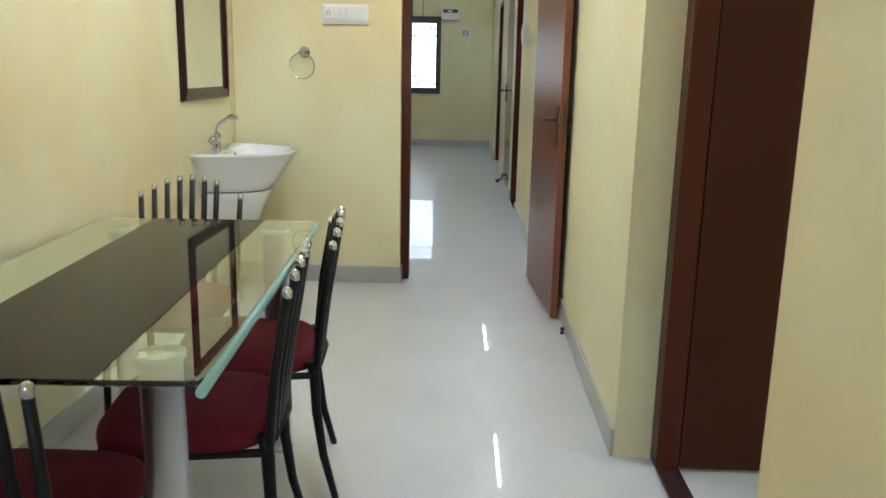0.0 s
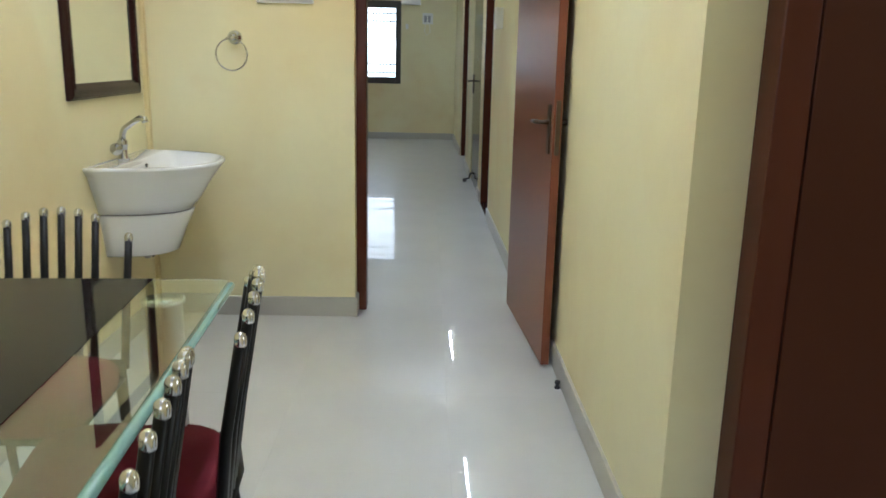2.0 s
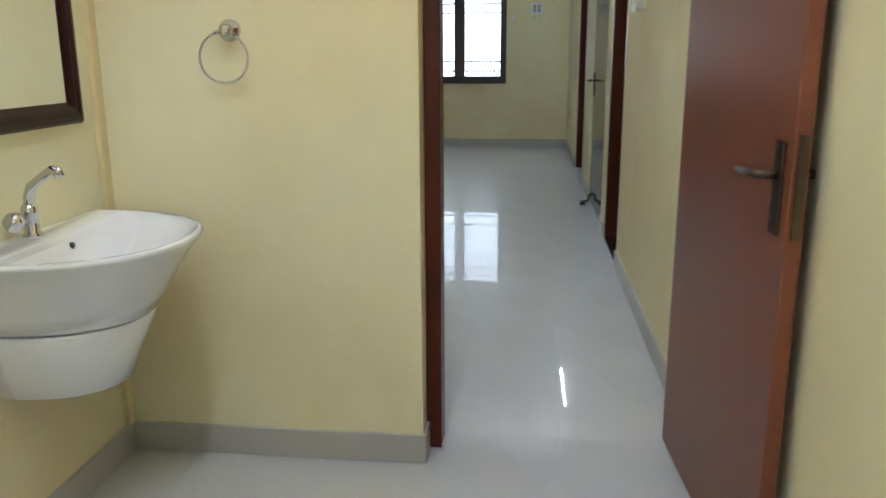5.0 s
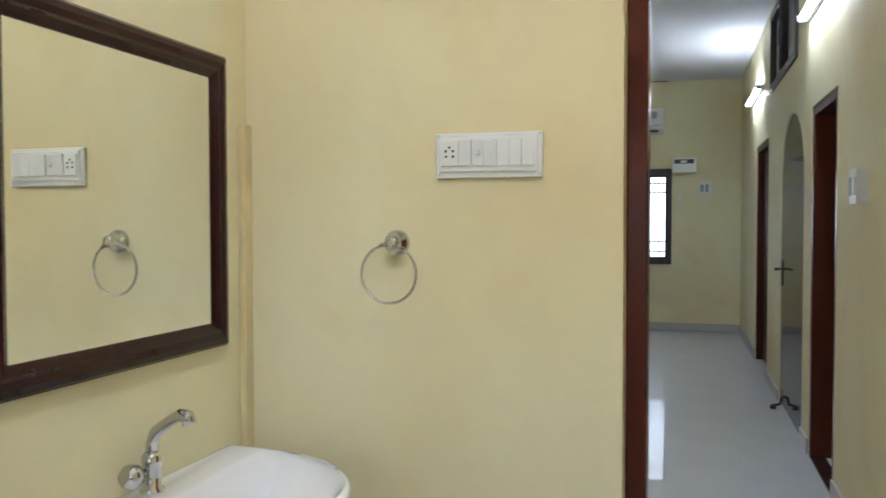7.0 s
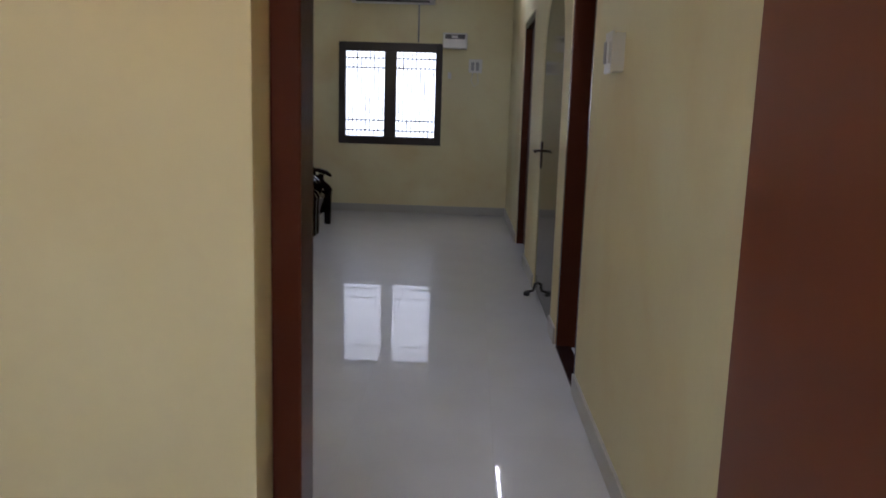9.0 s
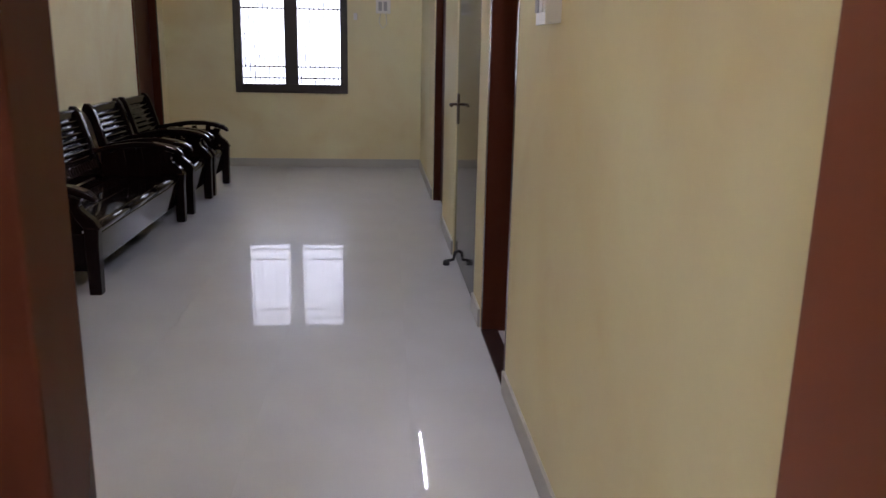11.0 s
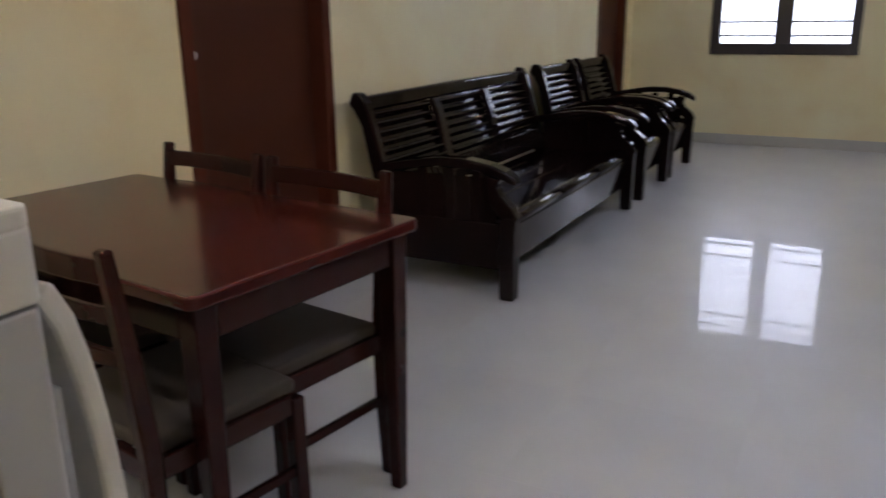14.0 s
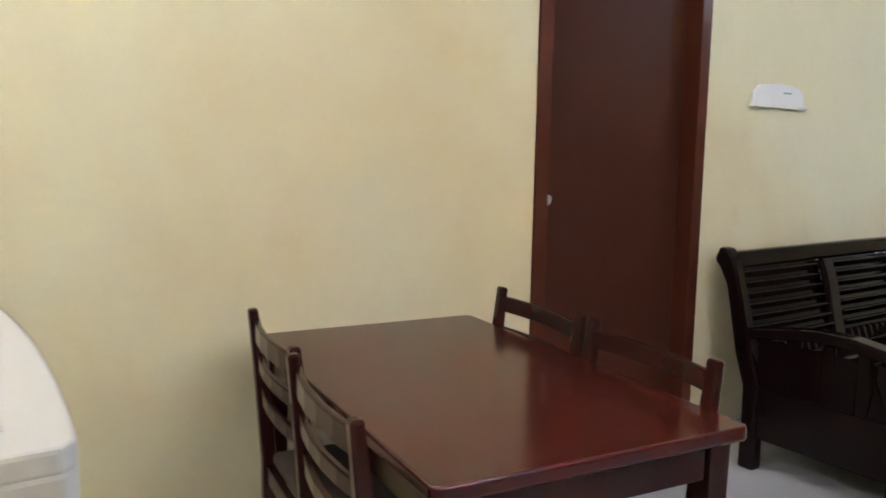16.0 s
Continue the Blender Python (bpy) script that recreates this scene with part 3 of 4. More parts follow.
def wash_basin():
    e = empty("wash_basin", "white porcelain wall basin with a tapering half pedestal", "wash basin", m=pose(XL, 4.262, 0.023))
    bm = bmesh.new()
    W, D = 0.68, 0.462
    out = [(d_outline(W * f, D * g), z) for f, g, z in ((0.655, 0.71, 0.615), (0.72, 0.775, 0.66), (0.82, 0.87, 0.73), (0.91, 0.95, 0.782), (0.985, 0.99, 0.806), (1.0, 1.0, 0.815), (0.99, 0.99, 0.821))]
    inn = [(d_outline(W * f, D * g, back=b), z) for f, g, b, z in ((0.978, 0.982, 0.006, 0.8225), (0.962, 0.968, 0.016, 0.8228), (0.952, 0.960, 0.094, 0.8222), (0.942, 0.952, 0.102, 0.8205), (0.932, 0.944, 0.107, 0.816), (0.90, 0.92, 0.125, 0.806), (0.80, 0.84, 0.14, 0.765), (0.60, 0.70, 0.155, 0.72), (0.25, 0.52, 0.19, 0.70))]
    loft(bm, out + inn)
    part("bowl", bm, PORCELAIN, e, "glossy white bowl")
    bm = bmesh.new()
    loft(bm, [(d_outline(W * f, D * g), z) for f, g, z in ((0.47, 0.52, 0.42), (0.50, 0.545, 0.426), (0.575, 0.62, 0.52), (0.645, 0.70, 0.600), (0.64, 0.695, 0.608))])
    part("half_pedestal", bm, PORCELAIN, e, "white porcelain shroud under the bowl")
    bm = bmesh.new()
    lathe(bm, [(0.009, -0.01), (0.009, 0.004), (0.0005, 0.0045)], (0.131, 0.0, 0.792), 12, "x")
    part("overflow_hole", bm, DARKPLASTIC, e, "small dark overflow hole")
    bm = bmesh.new()
    lathe(bm, [(0.012, 0.372), (0.018, 0.378), (0.030, 0.405), (0.034, 0.44)], (0.10, 0.03, 0), 14)
    part("waste_pipe", bm, GREYPLASTIC, e, "grey tapering waste stub")
    bm = bmesh.new()
    rod(bm, [(0.125, 0.03, 0.43), (0.135, 0.035, 0.40), (0.12, 0.03, 0.38)], 0.010, 8)
    part("hose", bm, DARKPLASTIC, e, "short dark hose")
    t = empty("basin_tap", "chrome swan-neck pillar tap on the basin rim", "tap", m=pose(XL + 0.048, 4.228, 0.846))
    bm = bmesh.new()
    lathe(bm, [(0.026, -0.004), (0.026, 0.005), (0.019, 0.012), (0.0185, 0.05), (0.021, 0.058), (0.021, 0.078), (0.014, 0.086)], n=18)
    part("tap_body", bm, CHROME, t)
    bm = bmesh.new()
    rod(bm, [(0, 0, 0.070), (0.002, 0, 0.105), (0.014, -0.003, 0.130), (0.055, -0.012, 0.158), (0.088, -0.020, 0.176), (0.106, -0.024, 0.174), (0.112, -0.025, 0.158)], [0.0135, 0.0135, 0.013, 0.012, 0.0125, 0.0145, 0.0145], 12)
    part("spout", bm, CHROME, t)
    bm = bmesh.new()
    lathe(bm, [(0.013, 0), (0.024, -0.006), (0.027, -0.02), (0.021, -0.034), (0.006, -0.038)], (-0.006, -0.040, 0.048), 14, "y")
    rod(bm, [(0, 0, 0.042), (-0.004, -0.03, 0.046), (-0.006, -0.045, 0.048)], [0.009, 0.009, 0.012], 12)
    part("tap_knob", bm, CHROME, t, "fluted chrome knob")


wash_basin()


def towel_ring():
    e = empty("towel_ring", "chrome towel ring on a round wall rose", "towel ring", m=pose(-0.818, YP, 1.368))
    bm = bmesh.new()
    lathe(bm, [(0.033, 0), (0.033, -0.008), (0.029, -0.015), (0.018, -0.020), (0.016, -0.04), (0.018, -0.046), (0.008, -0.05)], n=24, axis="y")
    part("wall_rose", bm, CHROME, e)
    bm = bmesh.new()
    rod(bm, [(-0.034, -0.034, -0.006), (-0.004, -0.042, 0.000), (0.030, -0.034, -0.016)], [0.005, 0.0075, 0.006], 10)
    part("ring_stub", bm, CHROME, e)
    bm = bmesh.new()
    torus(bm, (-0.012, -0.034, -0.078), 0.073, 0.0038, "y", 48, 8)
    part("ring", bm, CHROME, e, "thin chrome ring")


towel_ring()


def switch_board():
    x0, x1, z0, z1 = -0.711, -0.446, 1.528, 1.638
    e = empty("switch_board", "white modular switch board with socket and switches", "switch board")
    part("back_box", boxes((x0, x1, YP - 0.012, YP, z0, z1)), PLASTIC, e, bevel=0.003)
    part("front_plate", boxes((x0 + 0.010, x1 - 0.010, YP - 0.020, YP - 0.012, z0 + 0.014, z1 - 0.008)), PLASTIC, e, bevel=0.003)
    at = x0 + 0.016
    # socket first, then switches and a regulator
    part("socket", boxes((at, at + 0.044, YP - 0.025, YP - 0.020, z0 + 0.028, z1 - 0.018)), PLASTIC, e, "white five-pin socket", bevel=0.002)
    sock = [o for o in e.children if o.name.startswith("socket")][0]
    for dx, dz in ((0.022, 0.062), (0.013, 0.040), (0.031, 0.040), (0.013, 0.053), (0.031, 0.053)):
        bm = bmesh.new()
        lathe(bm, [(0.0032, 0), (0.0032, -0.0012)], (at + dx, YP - 0.025, z0 + 0.012 + dz), 8, "y")
        part("pin_hole", bm, DARKPLASTIC, sock)
    at += 0.047
    for k, w in enumerate((0.0315, 0.0315, 0.0315, 0.0305, 0.0305, 0.0305)):
        if k == 1:
            part("regulator", boxes((at, at + w - 0.002, YP - 0.024, YP - 0.020, z0 + 0.028, z1 - 0.018)), PLASTIC, e, bevel=0.002)
            bm = bmesh.new()
            lathe(bm, [(0.0075, 0), (0.0065, -0.006), (0.003, -0.007)], (at + w / 2 - 0.001, YP - 0.024, (z0 + z1) / 2 + 0.005), 14, "y")
            part("regulator_knob", bm, PLASTIC, e, "small white regulator knob")
        else:
            bm = boxes((at, at + w - 0.002, YP - 0.026, YP - 0.020, z0 + 0.028, z1 - 0.018))
            for v in bm.verts:
                if v.co.y < YP - 0.024 and v.co.z > z0 + 0.06:
                    v.co.y += 0.004 if k > 2 else -0.006
            part("switch", bm, PLASTIC, e, bevel=0.0015)
        at += w
    for x in (x0 + 0.007, x1 - 0.007):
        for z in (z0 + 0.008, z1 - 0.006):
            bm = bmesh.new()
            lathe(bm, [(0.003, 0), (0.0025, -0.0015)], (x, YP - 0.012, z), 8, "y")
            part("screw", bm, SATIN, e)


switch_board()


def glass_table():
    m = pose(-0.700, 1.905, 0, 0, 0, 3.0)
    e = empty("glass_dining_table", "glass dining table with a black centre band and steel legs", "dining table", m=m)
    w, l, z, t = 0.370, 0.725, 0.757, 0.012

    def rounded(w, l, r, n=6):
        return [(sx * (w - r) + r * math.cos(a), sy * (l - r) + r * math.sin(a)) for sx, sy, q in ((1, 1, 0), (-1, 1, 1), (-1, -1, 2), (1, -1, 3)) for a in [math.pi / 2 * (q + k / n) for k in range(n + 1)]]
    bm = bmesh.new()
    slab(bm, rounded(w, l, 0.03), z, z + t)
    top = part("glass_top", bm, GLASS, e, "clear greenish glass top", bevel=0.003)
    bm = boxes((-0.187, 0.187, -l + 0.002, l - 0.002, z + t + 0.0005, z + t + 0.0012))
    part("black_band", bm, BLACKGLASS, e, "glossy black printed band")
    bm = bmesh.new()
    rod(bm, [(w + 0.004, -l - 0.03, z + 0.004), (w + 0.004, l - 0.03, z + 0.004)], 0.010, 8)
    part("edge_trim", bm, GLASSEDGE, e, "greenish bevelled edge strip")
    for x in (-0.250, 0.250):
        for y in (-0.575, 0.575):
            bm = bmesh.new()
            lathe(bm, [(0.047, 0.0), (0.047, 0.012), (0.040, 0.014), (0.040, z - 0.012), (0.047, z - 0.010), (0.047, z - 0.002), (0.001, z - 0.001)], (x, y, 0), 28)
            leg = part("leg", bm, SATIN, e, "round satin steel leg")
            bm = bmesh.new()
            lathe(bm, [(0.043, z - 0.001), (0.043, z - 0.0002), (0.004, z - 0.0002), (0.001, z - 0.0002)], (x, y, 0), 28)
            part("leg_cap", bm, BRUSHED, leg, "bright brushed disc under the glass")


glass_table()


def spindle_chair(gap=None):
    """A black metal chair with a fan of ball-topped spindles; it faces +x with its back at x = 0."""
    e = empty("spindle_chair", "black metal dining chair with chrome-tipped spindles and maroon seat", "chair", "chairs round the glass table")
    bm = bmesh.new()
    pad = []
    for k in range(32):
        a = 2 * math.pi * k / 32
        c, s = math.cos(a), math.sin(a)
        pad.append((0.215 + 0.205 * abs(c) ** 0.45 * (1 if c > 0 else -1), (0.20 + 0.012 * c) * abs(s) ** 0.45 * (1 if s > 0 else -1)))

    def shrink(f):
        return [(0.215 + (x - 0.215) * f, y * f) for x, y in pad]
    loft(bm, [(shrink(0.93), 0.405), (shrink(0.99), 0.41), (shrink(1.0), 0.43), (shrink(0.98), 0.452), (shrink(0.90), 0.465), (shrink(0.6), 0.472)])
    part("seat", bm, REDCLOTH, e, "padded maroon cloth seat")
    bm = bmesh.new()
    ring = [(0.02, -0.17, 0.395), (0.40, -0.185, 0.395), (0.40, 0.185, 0.395), (0.02, 0.17, 0.395), (0.02, -0.17, 0.395)]
    for a, b in zip(ring, ring[1:]):
        rod(bm, [a, b], 0.011, 8)
    part("seat_frame", bm, BLACKMETAL, e)
    for s in (-1, 1):
        bm = bmesh.new()
        rod(bm, [(0.02, s * 0.165, 0.44), (0.012, s * 0.165, 0.39), (0.008, s * 0.168, 0.28), (-0.010, s * 0.175, 0.14), (-0.045, s * 0.185, 0.0)], [0.017, 0.017, 0.015, 0.013, 0.011], 10)
        part("leg", bm, BLACKMETAL, e)
        bm = bmesh.new()
        rod(bm, [(0.385, s * 0.17, 0.40), (0.39, s * 0.17, 0.25), (0.41, s * 0.172, 0.0)], [0.016, 0.014, 0.011], 10)
        part("leg", bm, BLACKMETAL, e)
    bm = bmesh.new()
    rod(bm, [(0.0, -0.165, 0.43), (-0.018, 0, 0.43), (0.0, 0.165, 0.43)], 0.013, 8)
    part("back_rail", bm, BLACKMETAL, e)
    for k in range(9):
        if k == gap:
            continue
        u = k / 4 - 1
        y = u * 0.185
        bow = -0.03 * (1 - u * u)
        top = 0.793 + 0.065 * (1 - u * u)
        bm = bmesh.new()
        rod(bm, [(0.005 + bow * 0.3, y * 0.95, 0.42), (-0.012 + bow * 0.6, y, 0.60), (-0.045 + bow, y * 1.04, top)], [0.0125, 0.0115, 0.0105], 8)
        sp = part("spindle", bm, BLACKMETAL, e)
        bm = bmesh.new()
        c = Vector((-0.045 + bow, y * 1.04, top))
        lathe(bm, [(0.0106, -0.011), (0.0114, -0.006), (0.0119, 0.004), (0.0098, 0.011), (0.004, 0.015)], c, 12)
        part("finial", bm, CHROME, sp, "chrome ball tip")
    return e


c0 = spindle_chair(gap=7)
c0.matrix_world = pose(-0.917, 2.915, 0, 0, 0, -90)
c0["label"] = "black metal dining chair, one back spindle missing, maroon seat"
c1 = spindle_chair()
c1.matrix_world = pose(-0.322, 1.850, 0, 0, 0, 187)
copy_thing(c1, pose(-0.312, 2.342, 0, 0, 0, 190))
copy_thing(c1, pose(-0.72, 1.13, 0, 0, 0, 90))

bm = bmesh.new()
lathe(bm, [(0.012, 0), (0.012, 0.005), (0.007, 0.010), (0.007, 0.018), (0.011, 0.021), (0.011, 0.032), (0.004, 0.035)], (0.642, 3.81, 0), 12)
tagged(part("door_stopper", bm, DARKPLASTIC), "small dark rubber door stopper screwed to the floor", "door stopper")

# ---- hall ----
def fridge():
    """A small single-door fridge; it faces +y, its back to the partition."""
    e = empty("fridge", "white single-door fridge with a cream door cap", "fridge", m=pose(-0.787, 5.780, 0, 0, 0, 0.8))
    W, D, Z = 0.605, 0.56, 1.113
    part("body", boxes((-W, 0, -D, 0, 0.05, Z)), FRIDGE, e, "white enamelled steel body", bevel=0.006)
    part("plinth", boxes((-W + 0.02, -0.02, -D + 0.02, -0.02, 0.0, 0.05)), DARKPLASTIC, e)
    part("gasket", boxes((-W + 0.010, -0.010, 0.0, 0.014, 0.07, Z - 0.028)), GASKET, e, "grey rubber door seal")
    part("inner_lip", boxes((-W + 0.004, -0.004, 0.015, 0.024, 0.065, Z - 0.012)), LIP, e, "aged brownish inner lip of the door", bevel=0.003)
    front = [(-W * k / 12, 0.092 + 0.015 * math.sin(math.pi * k / 12)) for k in range(1, 12)]
    outline = [(0.005, 0.024), (0.005, 0.080), (-0.006, 0.091)] + front + [(-W + 0.006, 0.091), (-W - 0.005, 0.080), (-W - 0.005, 0.024)]
    bm = bmesh.new()
    slab(bm, outline, 0.06, 1.046)
    d = part("door", bm, FRIDGE, e, "white bowed door", bevel=0.003)
    bm = bmesh.new()
    top = [(x * 1.004, y + (0.003 if y > 0.03 else 0)) for x, y in outline]
    slab(bm, top, 1.0485, 1.116)
    cap = part("door_cap", bm, FRIDGETRIM, d, "cream plastic cap along the door top", bevel=0.004)
    raised = [(0.005, 0.026), (0.005, 0.083), (-0.006, 0.094)] + [(x, y + 0.003) for x, y in front] + [(-W + 0.006, 0.094), (-W - 0.005, 0.083), (-W - 0.005, 0.026), (-W + 0.045, 0.026), (-W + 0.050, 0.054), (-0.050, 0.054), (-0.045, 0.026)]
    bm = bmesh.new()
    slab(bm, raised, 1.114, 1.134)
    part("cap_ridge", bm, FRIDGETRIM, d, "raised outer step of the door cap", bevel=0.004)
    bm = bmesh.new()
    grip = [(-0.031, 0.098 + 0.046 * math.sin(math.pi * k / 16) ** 0.6, 0.49 + 0.565 * k / 16) for k in range(17)]
    bar(bm, grip, 0.048, 0.024, (0, 1, 0.3))
    part("handle", bm, FRIDGETRIM, d, "curved cream grip handle", bevel=0.006)
    part("handle_recess", boxes((-0.050, -0.012, 0.095, 0.103, 0.56, 0.96)), GREYPLASTIC, d, "grey recess behind the grip")
    bm = bmesh.new()
    slab(bm, [(-W, 0.012), (-W, -0.10), (-W + 0.03, -0.11), (-W + 0.075, -0.02), (-W + 0.08, 0.012)], Z, Z + 0.016)
    part("hinge_cover", bm, PLASTIC, e, "white hinge cover", bevel=0.006)
    bm = bmesh.new()
    lathe(bm, [(0.006, 0), (0.006, 0.006), (0.003, 0.008)], (0.0, -0.008, Z - 0.035), 10, "x")
    part("screw_cap", bm, PLASTIC, e, "white plastic cap")


fridge()

TX0, TX1, TY0, TY1, TZ = -0.60, 0.585, -0.36, 0.37, 0.778


def wooden_table():
    e = empty("wooden_dining_table", "glossy red mahogany dining table against the wall", "dining table", m=pose(-1.80, 6.90, 0, 0, 0, -6.5))
    r = 0.025
    bm = bmesh.new()
    outline = [(cx + r * math.cos(a), cy + r * math.sin(a)) for cx, cy, q in ((TX1 - r, TY1 - r, 0), (TX0 + r, TY1 - r, 1), (TX0 + r, TY0 + r, 2), (TX1 - r, TY0 + r, 3)) for a in [math.pi / 2 * (q + k / 5) for k in range(6)]]
    slab(bm, outline, TZ - 0.032, TZ)
    part("tabletop", bm, REDWOOD, e, "polished red mahogany top", bevel=0.007, segs=3)
    for nm, b in (("apron", (TX0 + 0.09, TX1 - 0.09, TY0 + 0.035, TY0 + 0.06, TZ - 0.115, TZ - 0.032)), ("apron", (TX0 + 0.09, TX1 - 0.09, TY1 - 0.06, TY1 - 0.035, TZ - 0.115, TZ - 0.032)), ("apron", (TX0 + 0.035, TX0 + 0.06, TY0 + 0.09, TY1 - 0.09, TZ - 0.115, TZ - 0.032)), ("apron", (TX1 - 0.06, TX1 - 0.035, TY0 + 0.09, TY1 - 0.09, TZ - 0.115, TZ - 0.032))):
        part(nm, boxes(b), CHAIRWOOD, e, bevel=0.003)
    for x in (TX0 + 0.055, TX1 - 0.055):
        for y in (TY0 + 0.055, TY1 - 0.055):
            bm = bmesh.new()
            bar(bm, [(x, y, TZ - 0.032), (x, y, 0.55), (x, y, 0.0)], [0.056, 0.052, 0.034], [0.056, 0.052, 0.034], (0, 1, 0))
            part("leg", bm, CHAIRWOOD, e, bevel=0.004)


wooden_table()


def ladder_chair():
    """A mahogany chair with a curved ladder back at y = 0, facing -y."""
    e = empty("ladder_back_chair", "dark mahogany ladder-back chair with a taupe cloth seat", "chair", "chairs at the wooden table")
    h, hw = 0.885, 0.222
    for s in (-1, 1):
        bm = bmesh.new()
        bar(bm, [(s * hw, 0.0, 0.0), (s * hw, -0.012, 0.25), (s * hw, -0.012, 0.45), (s * hw, 0.004, 0.66), (s * hw, 0.028, h)], [0.034, 0.038, 0.040, 0.038, 0.034], [0.030, 0.036, 0.040, 0.036, 0.026], (0, 1, 0))
        part("back_post", bm, CHAIRWOOD, e, bevel=0.007)
        bm = bmesh.new()
        bar(bm, [(s * hw, -0.385, 0.0), (s * hw, -0.385, 0.43)], 0.036, 0.036, (0, 1, 0))
        part("leg", bm, CHAIRWOOD, e, bevel=0.004)
        bm = bmesh.new()
        bar(bm, [(s * hw, -0.03, 0.24), (s * hw, -0.37, 0.24)], 0.018, 0.024)
        part("stretcher", bm, CHAIRWOOD, e, bevel=0.003)
        bm = bmesh.new()
        bar(bm, [(s * hw, -0.03, 0.415), (s * hw, -0.37, 0.415)], 0.022, 0.05)
        part("seat_rail", bm, CHAIRWOOD, e, bevel=0.003)
    for y in (-0.012, -0.385):
        bm = bmesh.new()
        bar(bm, [(-hw + 0.015, y, 0.415), (hw - 0.015, y, 0.415)], 0.022, 0.05)
        part("seat_rail", bm, CHAIRWOOD, e, bevel=0.003)
    for z, t in ((0.835, 0.050), (0.745, 0.036), (0.655, 0.036)):
        y0 = 0.022 - (0.885 - z) * 0.09
        bm = bmesh.new()
        bar(bm, [(u * (hw - 0.012), y0 + 0.022 * (1 - u * u), z) for u in (-1, -0.6, -0.2, 0.2, 0.6, 1)], 0.016, t)
        part("back_slat", bm, CHAIRWOOD, e, bevel=0.004)
    bm = boxes((-hw + 0.005, hw - 0.005, -0.40, -0.02, 0.435, 0.472))
    part("seat", bm, SEATCLOTH, e, "taupe cloth seat pad", bevel=0.014, segs=3)
    return e


lc = ladder_chair()
lc.matrix_world = pose(-2.025, 7.320, 0, 0, 0, -9)
copy_thing(lc, pose(-1.522, 7.240, 0, 0, 0, -9))
copy_thing(lc, pose(-2.075, 6.552, 0, 0, 0, 171))
copy_thing(lc, pose(-1.578, 6.450, 0, 0, 0, 170))


def settee(y0, y1, panels, name, label, category, group=""):
    """Lacquered wooden seat along the left wall: curled arms, slatted back panels, plank seat."""
    xb, xf = -2.36, -1.575
    n = y1 - y0
    e = empty(name, label, category, group, m=pose(0, y0, 0))

    def back_x(z):
        return xb + 0.37 * (0.90 - min(max(z, 0.42), 0.90)) ** 1.05
    # side posts with curled tops
    for y in (0.03, n - 0.03):
        bm = bmesh.new()
        pts = [(back_x(z) - 0.005 - 0.016 * math.sin((z - 0.36) * 11.5) * (z > 0.36), y, z) for z in (0.0, 0.2, 0.36, 0.5, 0.64, 0.78, 0.86)]
        bar(bm, pts + [(xb - 0.012, y, 0.893), (xb - 0.035, y, 0.903)], [0.062] * 9, [0.075, 0.07, 0.075, 0.078, 0.070, 0.062, 0.078, 0.082, 0.055], (1, 0, 0))
        part("back_post", bm, SOFAWOOD, e, bevel=0.010)
        # front leg, with a carved swelling under the arm
        bm = bmesh.new()
        bar(bm, [(xf, y, 0.0), (xf, y, 0.12), (xf, y, 0.30), (xf + 0.004, y, 0.40)], [0.070, 0.075, 0.075, 0.07], [0.070, 0.075, 0.08, 0.085], (1, 0, 0))
        part("front_leg", bm, SOFAWOOD, e, bevel=0.008)
        bm = bmesh.new()
        bar(bm, [(xf + 0.012, y, 0.37), (xf - 0.010, y, 0.42), (xf - 0.058, y, 0.47), (xf - 0.082, y, 0.52), (xf - 0.070, y, 0.575)], [0.066] * 5, [0.095, 0.080, 0.062, 0.055, 0.070], (1, 0, 0))
        part("arm_bracket", bm, SOFAWOOD, e, bevel=0.008)
        bm = bmesh.new()
        arm = [(back_x(0.56) + 0.01, y, 0.578), (-2.05, y, 0.612), (-1.92, y, 0.630), (-1.78, y, 0.630), (-1.66, y, 0.612), (-1.59, y, 0.588), (xf + 0.020, y, 0.566), (xf + 0.040, y, 0.545)]
        bar(bm, arm, [0.06, 0.075, 0.085, 0.09, 0.09, 0.085, 0.07, 0.05], [0.045, 0.045, 0.045, 0.045, 0.045, 0.042, 0.035, 0.025])
        part("arm", bm, SOFAWOOD, e, "curved arm with a scrolled end", bevel=0.012, segs=3)
        bm = bmesh.new()
        bar(bm, [(back_x(0.3), y, 0.25), (xf, y, 0.25)], 0.03, 0.22)
        part("side_rail", bm, SOFAWOOD, e, bevel=0.005)
        bm = boxes((back_x(0.45) + 0.02, xf - 0.06, y - 0.008, y + 0.008, 0.35, 0.565))
        part("arm_panel", bm, SOFAWOOD, e)
        for x in (-2.02, -1.88, -1.74):
            bm = bmesh.new()
            bar(bm, [(x, y, 0.34), (x + 0.01, y, 0.46), (x, y, 0.60)], [0.022, 0.03, 0.022], [0.05, 0.065, 0.05], (1, 0, 0))
            part("arm_splat", bm, SOFAWOOD, e, bevel=0.006)
    # back rails
    bm = bmesh.new()
    bar(bm, [(xb - 0.004, 0.05, 0.868), (xb - 0.004, n / 2, 0.873), (xb - 0.004, n - 0.05, 0.868)], 0.05, 0.075, (0, 0, 1))
    part("top_rail", bm, SOFAWOOD, e, bevel=0.014, segs=3)
    bm = bmesh.new()
    bar(bm, [(back_x(0.43), 0.05, 0.43), (back_x(0.43), n - 0.05, 0.43)], 0.04, 0.07)
    part("lower_rail", bm, SOFAWOOD, e, bevel=0.008)
    inner = n - 0.12
